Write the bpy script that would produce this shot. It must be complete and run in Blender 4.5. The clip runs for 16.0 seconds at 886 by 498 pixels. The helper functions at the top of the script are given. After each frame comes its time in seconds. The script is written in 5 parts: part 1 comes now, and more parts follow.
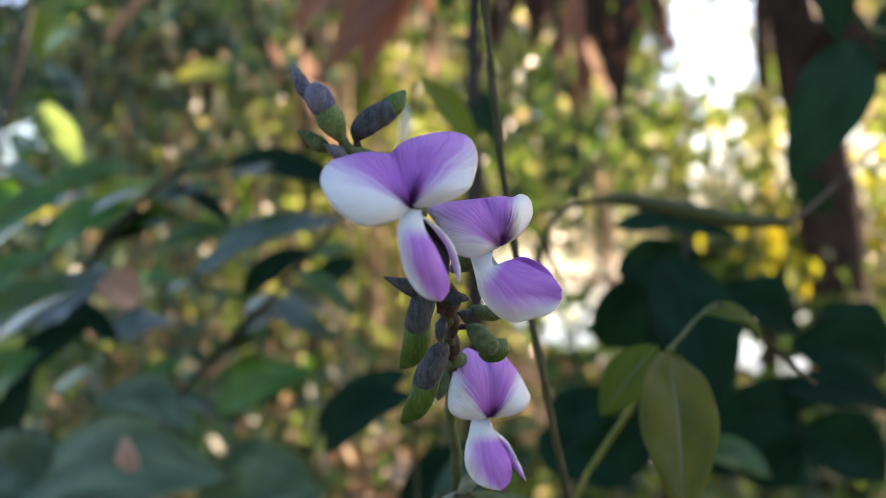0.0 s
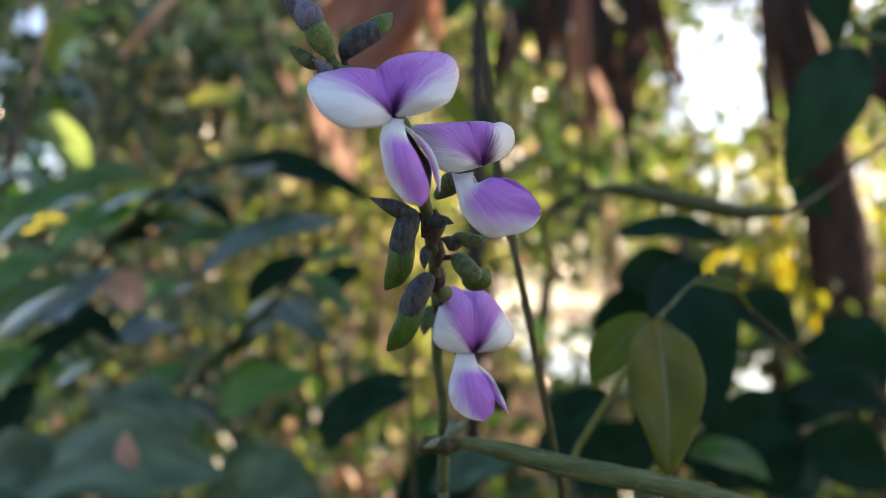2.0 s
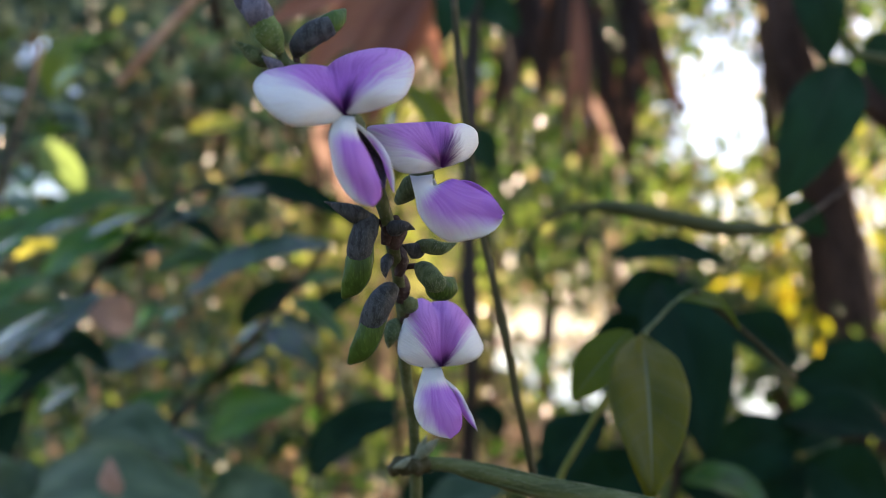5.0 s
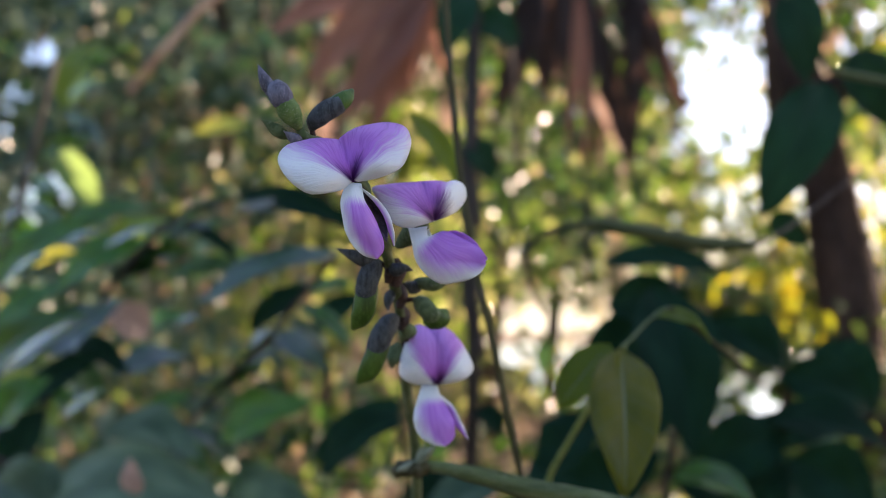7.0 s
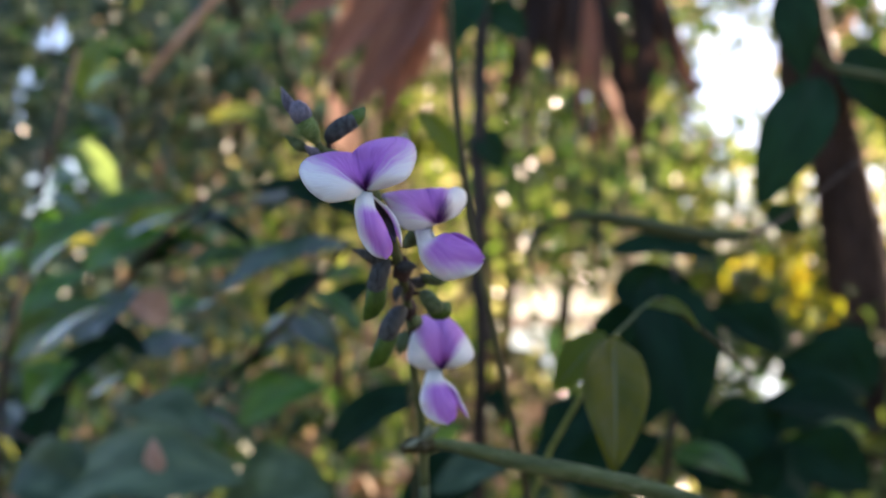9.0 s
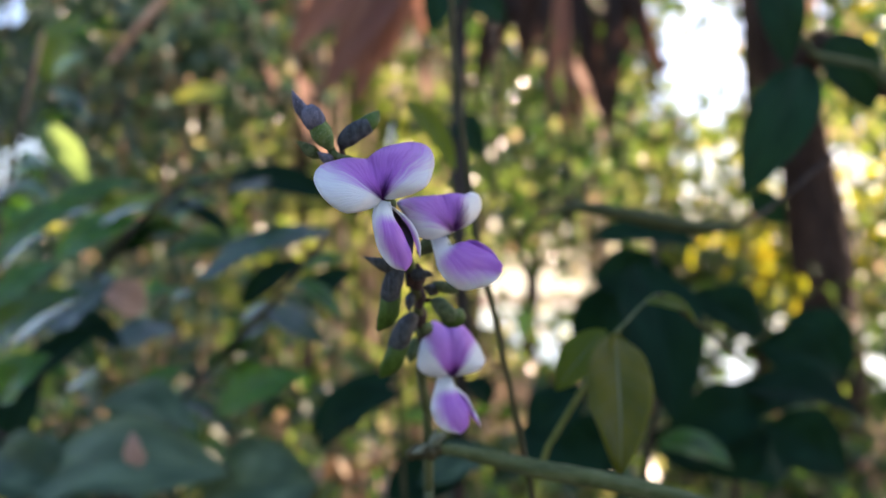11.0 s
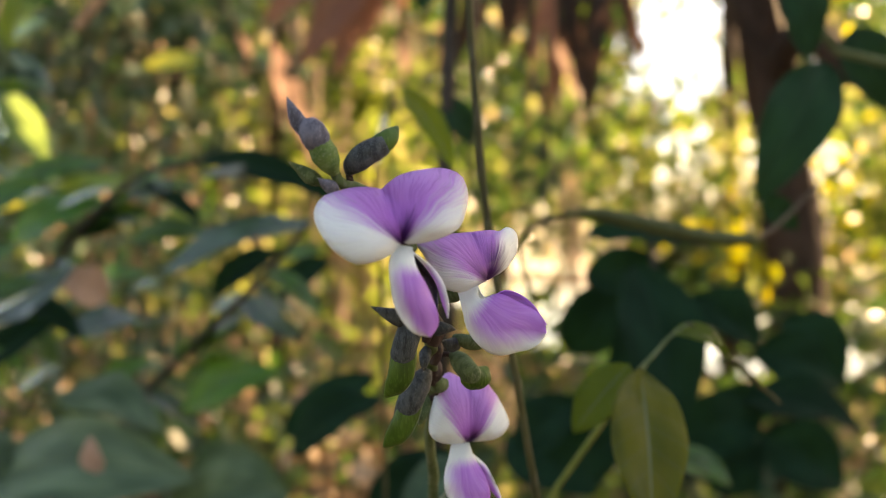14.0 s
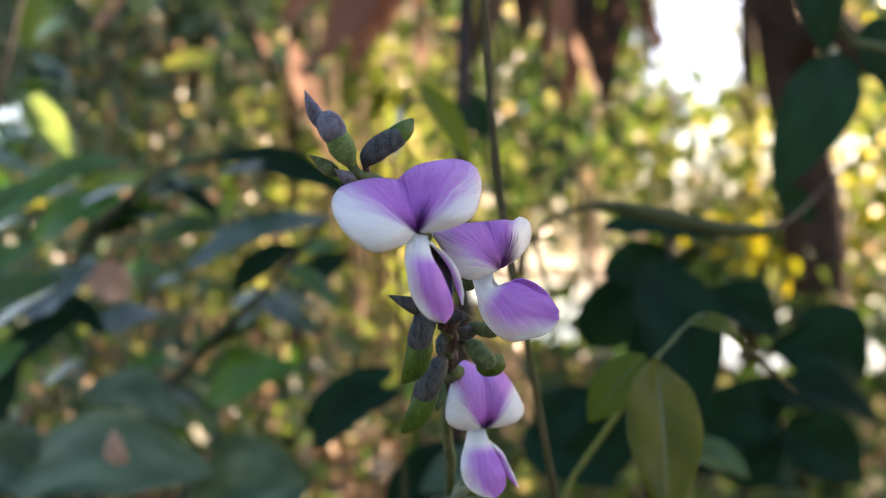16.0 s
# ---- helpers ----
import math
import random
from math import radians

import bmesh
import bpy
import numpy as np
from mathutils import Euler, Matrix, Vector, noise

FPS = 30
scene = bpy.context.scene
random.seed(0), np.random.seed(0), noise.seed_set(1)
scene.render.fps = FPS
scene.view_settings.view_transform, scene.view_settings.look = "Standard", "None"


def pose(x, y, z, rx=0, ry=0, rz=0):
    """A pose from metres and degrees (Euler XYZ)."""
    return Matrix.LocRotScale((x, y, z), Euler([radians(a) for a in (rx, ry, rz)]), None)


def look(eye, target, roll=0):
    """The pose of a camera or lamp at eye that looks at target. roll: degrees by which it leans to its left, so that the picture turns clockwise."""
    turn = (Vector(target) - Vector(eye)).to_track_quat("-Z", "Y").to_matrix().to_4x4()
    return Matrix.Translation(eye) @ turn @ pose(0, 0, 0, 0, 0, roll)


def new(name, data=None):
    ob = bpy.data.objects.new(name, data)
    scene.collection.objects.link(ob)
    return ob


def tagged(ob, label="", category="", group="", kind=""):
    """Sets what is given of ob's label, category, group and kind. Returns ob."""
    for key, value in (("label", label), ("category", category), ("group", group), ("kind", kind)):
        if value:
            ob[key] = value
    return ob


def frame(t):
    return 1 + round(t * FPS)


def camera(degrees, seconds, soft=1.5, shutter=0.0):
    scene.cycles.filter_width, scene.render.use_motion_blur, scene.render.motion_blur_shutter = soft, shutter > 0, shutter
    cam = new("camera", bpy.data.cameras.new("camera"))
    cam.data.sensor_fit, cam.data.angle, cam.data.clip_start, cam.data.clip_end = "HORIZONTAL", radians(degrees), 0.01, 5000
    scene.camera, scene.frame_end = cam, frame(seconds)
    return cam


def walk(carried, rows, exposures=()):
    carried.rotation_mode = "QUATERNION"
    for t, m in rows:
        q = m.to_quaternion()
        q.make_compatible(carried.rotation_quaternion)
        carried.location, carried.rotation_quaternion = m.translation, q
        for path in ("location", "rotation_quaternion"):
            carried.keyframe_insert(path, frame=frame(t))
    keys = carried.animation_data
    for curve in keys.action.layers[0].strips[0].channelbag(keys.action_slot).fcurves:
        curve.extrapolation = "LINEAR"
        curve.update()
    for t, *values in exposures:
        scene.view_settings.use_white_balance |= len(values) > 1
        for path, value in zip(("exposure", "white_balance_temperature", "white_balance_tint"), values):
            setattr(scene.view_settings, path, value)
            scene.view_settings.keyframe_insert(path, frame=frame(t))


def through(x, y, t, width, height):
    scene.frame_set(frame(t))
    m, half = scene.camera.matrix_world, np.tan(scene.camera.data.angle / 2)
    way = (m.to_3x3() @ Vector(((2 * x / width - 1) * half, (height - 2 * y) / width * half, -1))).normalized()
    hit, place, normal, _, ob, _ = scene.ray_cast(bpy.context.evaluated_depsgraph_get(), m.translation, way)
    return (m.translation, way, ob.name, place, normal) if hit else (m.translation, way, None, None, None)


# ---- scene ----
# camera and its walk
cam = camera(56.0, 16.0, soft=0.55)
PATH = [
    (0, pose(0.00300, -0.09205, 0.99484, 89.656, 0.401, 0.234)),
    (0.5, pose(0.00567, -0.09196, 0.99018, 90.210, 0.171, 0.374)),
    (1, pose(0.00469, -0.09355, 0.98752, 90.741, 0.096, 0.522)),
    (1.5, pose(0.00578, -0.09422, 0.98416, 91.387, -0.094, 0.658)),
    (2, pose(0.00621, -0.09551, 0.98043, 91.921, -0.299, 0.781)),
    (2.5, pose(0.00665, -0.09503, 0.97687, 92.432, -0.308, 0.929)),
    (3, pose(0.00620, -0.09246, 0.97538, 92.890, -0.235, 1.078)),
    (3.5, pose(0.00774, -0.09009, 0.97649, 93.364, -0.234, 1.142)),
    (6, pose(0.01235, -0.09110, 0.97994, 93.888, 0.004, 0.902)),
    (6.5, pose(0.01254, -0.10184, 0.98319, 93.737, -0.076, 0.959)),
    (7, pose(0.01364, -0.10974, 0.98299, 93.563, 0.210, 1.361)),
    (7.5, pose(0.01759, -0.11641, 0.97965, 93.279, 0.423, 1.766)),
    (8, pose(0.01733, -0.12184, 0.98171, 93.023, 0.427, 2.083)),
    (8.5, pose(0.01670, -0.12390, 0.98169, 92.740, 0.488, 2.278)),
    (9, pose(0.01545, -0.12465, 0.98460, 92.490, 0.188, 2.129)),
    (11.5, pose(0.00461, -0.11705, 0.99059, 90.622, 0.548, -0.802)),
    (12, pose(0.00105, -0.11275, 0.99219, 90.311, 0.367, -1.362)),
    (12.5, pose(-0.00185, -0.10963, 0.99242, 90.121, 0.160, -1.705)),
    (13, pose(-0.00022, -0.09218, 0.99568, 88.950, -1.231, -1.929)),
    (13.5, pose(0.00015, -0.09324, 0.99815, 89.310, -0.681, -2.083)),
    (14, pose(0.00025, -0.09384, 0.99946, 89.367, -0.908, -2.081)),
    (14.5, pose(0.00069, -0.09413, 0.99956, 89.421, -0.784, -1.809)),
    (15, pose(0.00328, -0.09429, 0.99965, 89.478, -0.955, -1.617)),
    (15.5, pose(0.00297, -0.09490, 0.99932, 89.394, -0.675, -1.298)),
    (16, pose(0.00059, -0.09637, 0.99861, 89.084, -0.536, -0.851)),
]
EXPOSURE = 2.52
walk(cam, PATH, exposures=[(0, EXPOSURE + 0.26, 6840, 20), (1.5, EXPOSURE + 0.20, 6840, 20), (3.2, EXPOSURE + 0.03, 6790, 20), (6, EXPOSURE + 0.13, 6630, 22), (9, EXPOSURE + 0.12, 6520, 23), (11.5, EXPOSURE + 0.20, 6520, 23), (12.5, EXPOSURE + 0.22, 6570, 23), (13.5, EXPOSURE + 0.29, 7290, 21), (14, EXPOSURE + 0.39, 9440, 18), (15, EXPOSURE + 0.39, 9080, 19), (15.5, EXPOSURE + 0.36, 8040, 20), (16, EXPOSURE + 0.35, 7290, 22)])
# a wide-open lens focused on the blossoms
cam.data.dof.use_dof = True
cam.data.dof.focus_distance = 0.108
cam.data.dof.aperture_fstop = 16.0

# world and sun
SUN_ELEVATION, SUN_AZIMUTH = 30.0, 58.0     # azimuth: degrees to the right of straight ahead
world = bpy.data.worlds.new("world")
scene.world = world
world.use_nodes = True
wn = world.node_tree.nodes
sky = wn.new("ShaderNodeTexSky")
sky.sky_type = 'NISHITA'
sky.sun_disc = False
sky.sun_elevation = radians(SUN_ELEVATION)
sky.sun_rotation = radians(SUN_AZIMUTH)
sky.dust_density = 1.6
wn["Background"].inputs["Strength"].default_value = 0.075
world.node_tree.links.new(sky.outputs[0], wn["Background"].inputs["Color"])
sun = new("sun", bpy.data.lights.new("sun", 'SUN'))
sun.data.energy = 4.4
sun.data.angle = radians(0.53)
sun.data.color = (1.0, 0.80, 0.56)
_e, _a = radians(SUN_ELEVATION), radians(SUN_AZIMUTH)
SUN_WAY = Vector((math.sin(_a) * math.cos(_e), math.cos(_a) * math.cos(_e), math.sin(_e)))
sun.matrix_world = look(SUN_WAY * 30, (0, 0, 0))


# ---------------------------------------------------------------- materials
def material(name):
    m = bpy.data.materials.new(name)
    m.use_nodes = True
    nt = m.node_tree
    nt.nodes.clear()
    out = nt.nodes.new("ShaderNodeOutputMaterial")
    return m, nt, out


def node(nt, kind, **values):
    n = nt.nodes.new(kind)
    for key, value in values.items():
        n.inputs[key.replace("_", " ")].default_value = value
    return n


def ramp(nt, source, stops):
    r = nt.nodes.new("ShaderNodeValToRGB")
    el = r.color_ramp.elements
    while len(el) < len(stops):
        el.new(0.5)
    for e, (p, c) in zip(el, stops):
        e.position, e.color = p, (*c, 1)
    nt.links.new(source, r.inputs[0])
    return r.outputs[0]


def math_node(nt, op, a, b=None, c=None):
    n = nt.nodes.new("ShaderNodeMath")
    n.operation = op
    for i, v in enumerate((a, b, c)):
        if v is None:
            continue
        if isinstance(v, (int, float)):
            n.inputs[i].default_value = v
        else:
            nt.links.new(v, n.inputs[i])
    return n.outputs[0]


def smooth(nt, v, lo, hi):
    n = nt.nodes.new("ShaderNodeMapRange")
    n.interpolation_type = 'SMOOTHSTEP'
    nt.links.new(v, n.inputs[0])
    n.inputs[1].default_value, n.inputs[2].default_value = lo, hi
    return n.outputs[0]


def mix(nt, fac, a, b, kind='MIX'):
    n = nt.nodes.new("ShaderNodeMix")
    n.data_type, n.blend_type = 'RGBA', kind
    for i, v in ((0, fac), (6, a), (7, b)):
        if isinstance(v, (int, float)):
            n.inputs[i].default_value = v
        elif isinstance(v, tuple):
            n.inputs[i].default_value = (*v, 1)
        else:
            nt.links.new(v, n.inputs[i])
    return n.outputs[2]


def noise_tex(nt, scale, detail=4.0, coords="Object", stretch=None):
    tc = nt.nodes.new("ShaderNodeTexCoord")
    n = nt.nodes.new("ShaderNodeTexNoise")
    n.inputs["Scale"].default_value, n.inputs["Detail"].default_value = scale, detail
    if stretch:
        mp = nt.nodes.new("ShaderNodeMapping")
        mp.inputs["Scale"].default_value = stretch
        nt.links.new(tc.outputs[coords], mp.inputs[0])
        nt.links.new(mp.outputs[0], n.inputs["Vector"])
    else:
        nt.links.new(tc.outputs[coords], n.inputs["Vector"])
    return n.outputs["Fac"]


def uv(nt):
    tc = nt.nodes.new("ShaderNodeTexCoord")
    s = nt.nodes.new("ShaderNodeSeparateXYZ")
    nt.links.new(tc.outputs["UV"], s.inputs[0])
    return s.outputs[0], s.outputs[1]


def thin_surface(nt, out, colour, through_colour, share, roughness, bump=None, depth=0.0002, strength=0.4, specular=0.5):
    """A leaf or petal: light glances off the front and some passes through."""
    p = node(nt, "ShaderNodeBsdfPrincipled", Roughness=roughness)
    p.inputs["Specular IOR Level"].default_value = min(specular, 0.5)
    if 0.6 < specular < 1.0:    # thin sheen
        p.inputs["Coat Weight"].default_value, p.inputs["Coat Roughness"].default_value, p.inputs["Coat IOR"].default_value = 0.3, 0.1, 1.5
    if specular >= 1.0:    # waxy leaf
        p.inputs["Coat Weight"].default_value, p.inputs["Coat Roughness"].default_value, p.inputs["Coat IOR"].default_value = 1.0, 0.10, specular
    t = nt.nodes.new("ShaderNodeBsdfTranslucent")
    ms = nt.nodes.new("ShaderNodeMixShader")
    ms.inputs[0].default_value = share
    nt.links.new(colour, p.inputs["Base Color"])
    nt.links.new(through_colour, t.inputs["Color"])
    if bump is not None:
        b = nt.nodes.new("ShaderNodeBump")
        b.inputs["Strength"].default_value, b.inputs["Distance"].default_value = strength, depth
        nt.links.new(bump, b.inputs["Height"])
        nt.links.new(b.outputs[0], p.inputs["Normal"])
        nt.links.new(b.outputs[0], p.inputs["Coat Normal"])
    nt.links.new(p.outputs[0], ms.inputs[1])
    nt.links.new(t.outputs[0], ms.inputs[2])
    nt.links.new(ms.outputs[0], out.inputs[0])


LILAC_WHITE = (0.80, 0.86, 0.87)
DEEP = (0.062, 0.005, 0.125)


def fan_veins(nt):
    """Angle from the fold (-1 to 1 for a half turn to either side), distance from the base, and vein strength, coarse and fine."""
    mp = nt.nodes.new("ShaderNodeUVMap")
    mp.uv_map = "fan"
    sep = nt.nodes.new("ShaderNodeSeparateXYZ")
    nt.links.new(mp.outputs[0], sep.inputs[0])
    angle = math_node(nt, 'MULTIPLY_ADD', sep.outputs[0], 2.0, -1.0)
    # the veins bend a little and fork outwards
    warp = nt.nodes.new("ShaderNodeTexNoise")
    warp.inputs["Scale"].default_value, warp.inputs["Detail"].default_value = 3.0, 1.0
    nt.links.new(mp.outputs[0], warp.inputs["Vector"])
    bent = math_node(nt, 'ADD', angle, math_node(nt, 'MULTIPLY_ADD', warp.outputs["Fac"], 0.08, -0.04))
    layers = []
    for across, along in ((26.0, 1.6), (62.0, 3.0), (130.0, 5.0)):
        cv = nt.nodes.new("ShaderNodeCombineXYZ")
        nt.links.new(math_node(nt, 'MULTIPLY', bent, across), cv.inputs[0])
        nt.links.new(math_node(nt, 'MULTIPLY', sep.outputs[1], along), cv.inputs[1])
        tex = nt.nodes.new("ShaderNodeTexNoise")
        tex.inputs["Scale"].default_value, tex.inputs["Detail"].default_value = 1.0, 2.0
        nt.links.new(cv.outputs[0], tex.inputs["Vector"])
        layers.append(tex.outputs["Fac"])
    return angle, sep.outputs[1], layers


def banner_material(name, left, right, slope, soft=0.32, eye_size=0.30):
    """Pigment of a standard petal: violet along the fold, whitish outer lobes, two dark eyes at the base. left, right: where violet ends, in half turns."""
    m, nt, out = material(name)
    angle, reach, (broad, vein, fine) = fan_veins(nt)
    off = math_node(nt, 'MAXIMUM', math_node(nt, 'MULTIPLY', angle, -1.0 / left), math_node(nt, 'MULTIPLY', angle, 1.0 / right))
    edge = math_node(nt, 'ADD', off, math_node(nt, 'MULTIPLY_ADD', reach, slope, -0.5 * slope))
    edge = math_node(nt, 'ADD', edge, math_node(nt, 'MULTIPLY_ADD', vein, 0.5, -0.25))
    edge = math_node(nt, 'ADD', edge, math_node(nt, 'MULTIPLY_ADD', broad, 0.4, -0.2))
    white = smooth(nt, edge, 1.0 - soft, 1.0 + soft)
    lines = math_node(nt, 'MULTIPLY', smooth(nt, math_node(nt, 'MULTIPLY_ADD', vein, 0.6, math_node(nt, 'MULTIPLY', fine, 0.4)), 0.46, 0.64), 0.40)
    ground = mix(nt, smooth(nt, reach, 0.15, 0.95), (0.46, 0.15, 0.62), (0.60, 0.31, 0.74))
    violet = mix(nt, lines, ground, (0.27, 0.06, 0.42))
    pale = mix(nt, math_node(nt, 'MULTIPLY', lines, 0.22), LILAC_WHITE, (0.60, 0.48, 0.82))
    col = mix(nt, white, violet, pale)
    aside = math_node(nt, 'ABSOLUTE', angle)
    eye = math_node(nt, 'ADD', reach, math_node(nt, 'MULTIPLY', math_node(nt, 'ABSOLUTE', math_node(nt, 'SUBTRACT', aside, 0.19)), 1.0))
    eye = math_node(nt, 'ADD', eye, math_node(nt, 'MULTIPLY_ADD', vein, 0.36, -0.18))
    col = mix(nt, smooth(nt, eye, eye_size * 0.5, eye_size * 1.25), DEEP, col)
    crease = math_node(nt, 'SUBTRACT', 1.0, smooth(nt, aside, 0.0, 0.022))
    col = mix(nt, math_node(nt, 'MULTIPLY', crease, 0.45), col, (0.24, 0.05, 0.38))
    bump = math_node(nt, 'ADD', math_node(nt, 'ADD', vein, math_node(nt, 'MULTIPLY', fine, 0.5)), math_node(nt, 'MULTIPLY', noise_tex(nt, 1100.0, 2), 0.5))
    thin_surface(nt, out, col, col, 0.34, 0.5, bump, 0.0003, 0.5, 0.4)
    return m


def wing_material(name, side, pale_to=0.5):
    """Wing petal: violet blade, whitish claw and one pale edge."""
    m, nt, out = material(name)
    angle, reach, (broad, vein, fine) = fan_veins(nt)
    u, v = uv(nt)
    if side < 0:
        u = math_node(nt, 'SUBTRACT', 1.0, u)
    edge = math_node(nt, 'ADD', u, math_node(nt, 'MULTIPLY_ADD', broad, 0.36, -0.18))
    blade = math_node(nt, 'MULTIPLY', smooth(nt, edge, -0.02, pale_to), smooth(nt, math_node(nt, 'ADD', v, math_node(nt, 'MULTIPLY_ADD', vein, 0.2, -0.1)), 0.18, 0.36))
    lines = math_node(nt, 'MULTIPLY', smooth(nt, math_node(nt, 'MULTIPLY_ADD', vein, 0.6, math_node(nt, 'MULTIPLY', fine, 0.4)), 0.48, 0.66), 0.15)
    violet = mix(nt, lines, mix(nt, smooth(nt, broad, 0.3, 0.7), (0.58, 0.28, 0.78), (0.50, 0.21, 0.72)), (0.33, 0.10, 0.55))
    rim = smooth(nt, math_node(nt, 'ABSOLUTE', math_node(nt, 'MULTIPLY_ADD', u, 2.0, -1.0)), 0.86, 1.0)
    violet = mix(nt, math_node(nt, 'MULTIPLY', rim, 0.5), violet, (0.36, 0.10, 0.60))
    col = mix(nt, blade, LILAC_WHITE, violet)
    bump = math_node(nt, 'ADD', vein, math_node(nt, 'ADD', broad, math_node(nt, 'MULTIPLY', noise_tex(nt, 1100.0, 2), 0.5)))
    thin_surface(nt, out, col, col, 0.34, 0.45, bump, 0.0002, 0.35, 0.4)
    return m


def leaf_material(name, dark, light, through, roughness=0.35, share=0.3, rib=(0.3, 0.4, 0.2), specular=0.5, veins=9.0):
    m, nt, out = material(name)
    u, v = uv(nt)
    info = nt.nodes.new("ShaderNodeObjectInfo")
    q = math_node(nt, 'ABSOLUTE', math_node(nt, 'MULTIPLY_ADD', u, 2.0, -1.0))
    blotch = noise_tex(nt, 3.0, 5, "UV")
    base = mix(nt, smooth(nt, math_node(nt, 'ADD', blotch, math_node(nt, 'MULTIPLY_ADD', info.outputs["Random"], 0.4, -0.2)), 0.3, 0.75), dark, light)
    side = math_node(nt, 'SINE', math_node(nt, 'MULTIPLY', math_node(nt, 'SUBTRACT', v, math_node(nt, 'MULTIPLY', q, 0.16)), veins * 6.283))
    vein = smooth(nt, side, 0.86, 1.0)
    mid = math_node(nt, 'SUBTRACT', 1.0, smooth(nt, q, 0.012, 0.06))
    line = math_node(nt, 'MAXIMUM', mid, math_node(nt, 'MULTIPLY', vein, 0.16))
    col = mix(nt, math_node(nt, 'MULTIPLY', line, 0.75), base, rib)
    thr = mix(nt, math_node(nt, 'MULTIPLY', line, 0.6), through, dark)
    bump = math_node(nt, 'ADD', math_node(nt, 'MULTIPLY', line, -1.0), math_node(nt, 'MULTIPLY', noise_tex(nt, 24.0, 3, "UV"), 0.6))
    thin_surface(nt, out, col, thr, share, roughness, bump, 0.0006, 0.5, specular)
    return m


def scatter_leaf_material(name, stops, through, roughness=0.4, share=0.4, shade_patch=0.0):
    """For leaf masses: each leaf takes its own colour."""
    m, nt, out = material(name)
    geo = nt.nodes.new("ShaderNodeNewGeometry")
    rnd = geo.outputs["Random Per Island"]
    col = ramp(nt, rnd, stops)
    thr = ramp(nt, rnd, through)
    grain = noise_tex(nt, 60.0, 3)
    col = mix(nt, math_node(nt, 'MULTIPLY', grain, 0.5), col, (0.02, 0.04, 0.01), 'MIX')
    if shade_patch:
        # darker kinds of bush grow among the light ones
        # shade between sunlit bushes is put into the leaf colour as dark patches
        kind = math_node(nt, 'MULTIPLY', smooth(nt, noise_tex(nt, shade_patch, 2), 0.48, 0.58), 0.8)
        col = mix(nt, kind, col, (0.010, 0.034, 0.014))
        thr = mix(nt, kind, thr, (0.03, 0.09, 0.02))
    thin_surface(nt, out, col, thr, share, roughness, grain, 0.002, 0.4)
    return m


def skin_material(name, a, b, c, scale, roughness=0.6, along=None, depth=0.0002, strength=0.5):
    """Stems, buds, bark: three tones at two scales, with relief."""
    m, nt, out = material(name)
    big = noise_tex(nt, scale, 4, "Object", along)
    fine = noise_tex(nt, scale * 7, 4, "Object", along)
    col = mix(nt, smooth(nt, big, 0.35, 0.65), a, b)
    col = mix(nt, math_node(nt, 'MULTIPLY', smooth(nt, fine, 0.5, 0.72), 0.6), col, c)
    p = node(nt, "ShaderNodeBsdfPrincipled", Roughness=roughness)
    p.inputs["Specular IOR Level"].default_value = 0.3
    nt.links.new(col, p.inputs["Base Color"])
    bp = nt.nodes.new("ShaderNodeBump")
    bp.inputs["Strength"].default_value, bp.inputs["Distance"].default_value = strength, depth
    nt.links.new(math_node(nt, 'ADD', fine, big), bp.inputs["Height"])
    nt.links.new(bp.outputs[0], p.inputs["Normal"])
    nt.links.new(p.outputs[0], out.inputs[0])
    return m


BANNER = banner_material("standard_petal", 0.25, 0.34, 0.0, 0.32, 0.36)
BANNER_SIDE = banner_material("standard_petal_folded", 0.33, 0.20, 0.5, 0.3, 0.48)
BANNER_LOW = banner_material("standard_petal_hooded", 0.22, 0.22, 0.6, 0.24, 0.34)
WING_L = wing_material("wing_petal_pale_outer", 1, 0.46)
WING_R = wing_material("wing_petal_violet", -1, 0.62)
CALYX = skin_material("calyx_slate", (0.020, 0.028, 0.032), (0.062, 0.078, 0.084), (0.15, 0.175, 0.18), 1500, 0.7, (1, 1, 0.35), 0.0002, 0.9)
CALYX_VIOLET = skin_material("calyx_violet", (0.075, 0.08, 0.11), (0.15, 0.155, 0.205), (0.30, 0.30, 0.37), 1200, 0.85, (1, 1, 0.35), 0.0002, 0.8)
CALYX_GREEN = skin_material("calyx_green", (0.045, 0.080, 0.030), (0.10, 0.15, 0.066), (0.22, 0.26, 0.18), 1100, 0.8, (1, 1, 0.35), 0.0002, 0.7)
DOWN = skin_material("pale_down", (0.30, 0.31, 0.30), (0.42, 0.43, 0.42), (0.5, 0.5, 0.5), 500, 0.6)
KEEL = skin_material("bud_petal_green", (0.020, 0.056, 0.005), (0.046, 0.104, 0.010), (0.08, 0.145, 0.024), 420, 0.42, (1, 1, 0.22), 0.0002, 0.5)
BUD_GREEN = skin_material("bud_soft_green", (0.058, 0.115, 0.024), (0.115, 0.19, 0.05), (0.27, 0.32, 0.20), 700, 0.75)
# Dark tone puts the shadow of the gap between the wings into the petal.
KEEL_DARK = skin_material("keel_in_shade_violet", (0.020, 0.018, 0.022), (0.05, 0.035, 0.06), (0.10, 0.07, 0.12), 400, 0.6)
BRACT = skin_material("bract_pale_green", (0.13, 0.17, 0.11), (0.20, 0.24, 0.17), (0.28, 0.3, 0.26), 700, 0.8)
STEM = skin_material("stem_green", (0.056, 0.090, 0.030), (0.098, 0.130, 0.055), (0.17, 0.18, 0.13), 300, 0.7, (1, 1, 0.25))
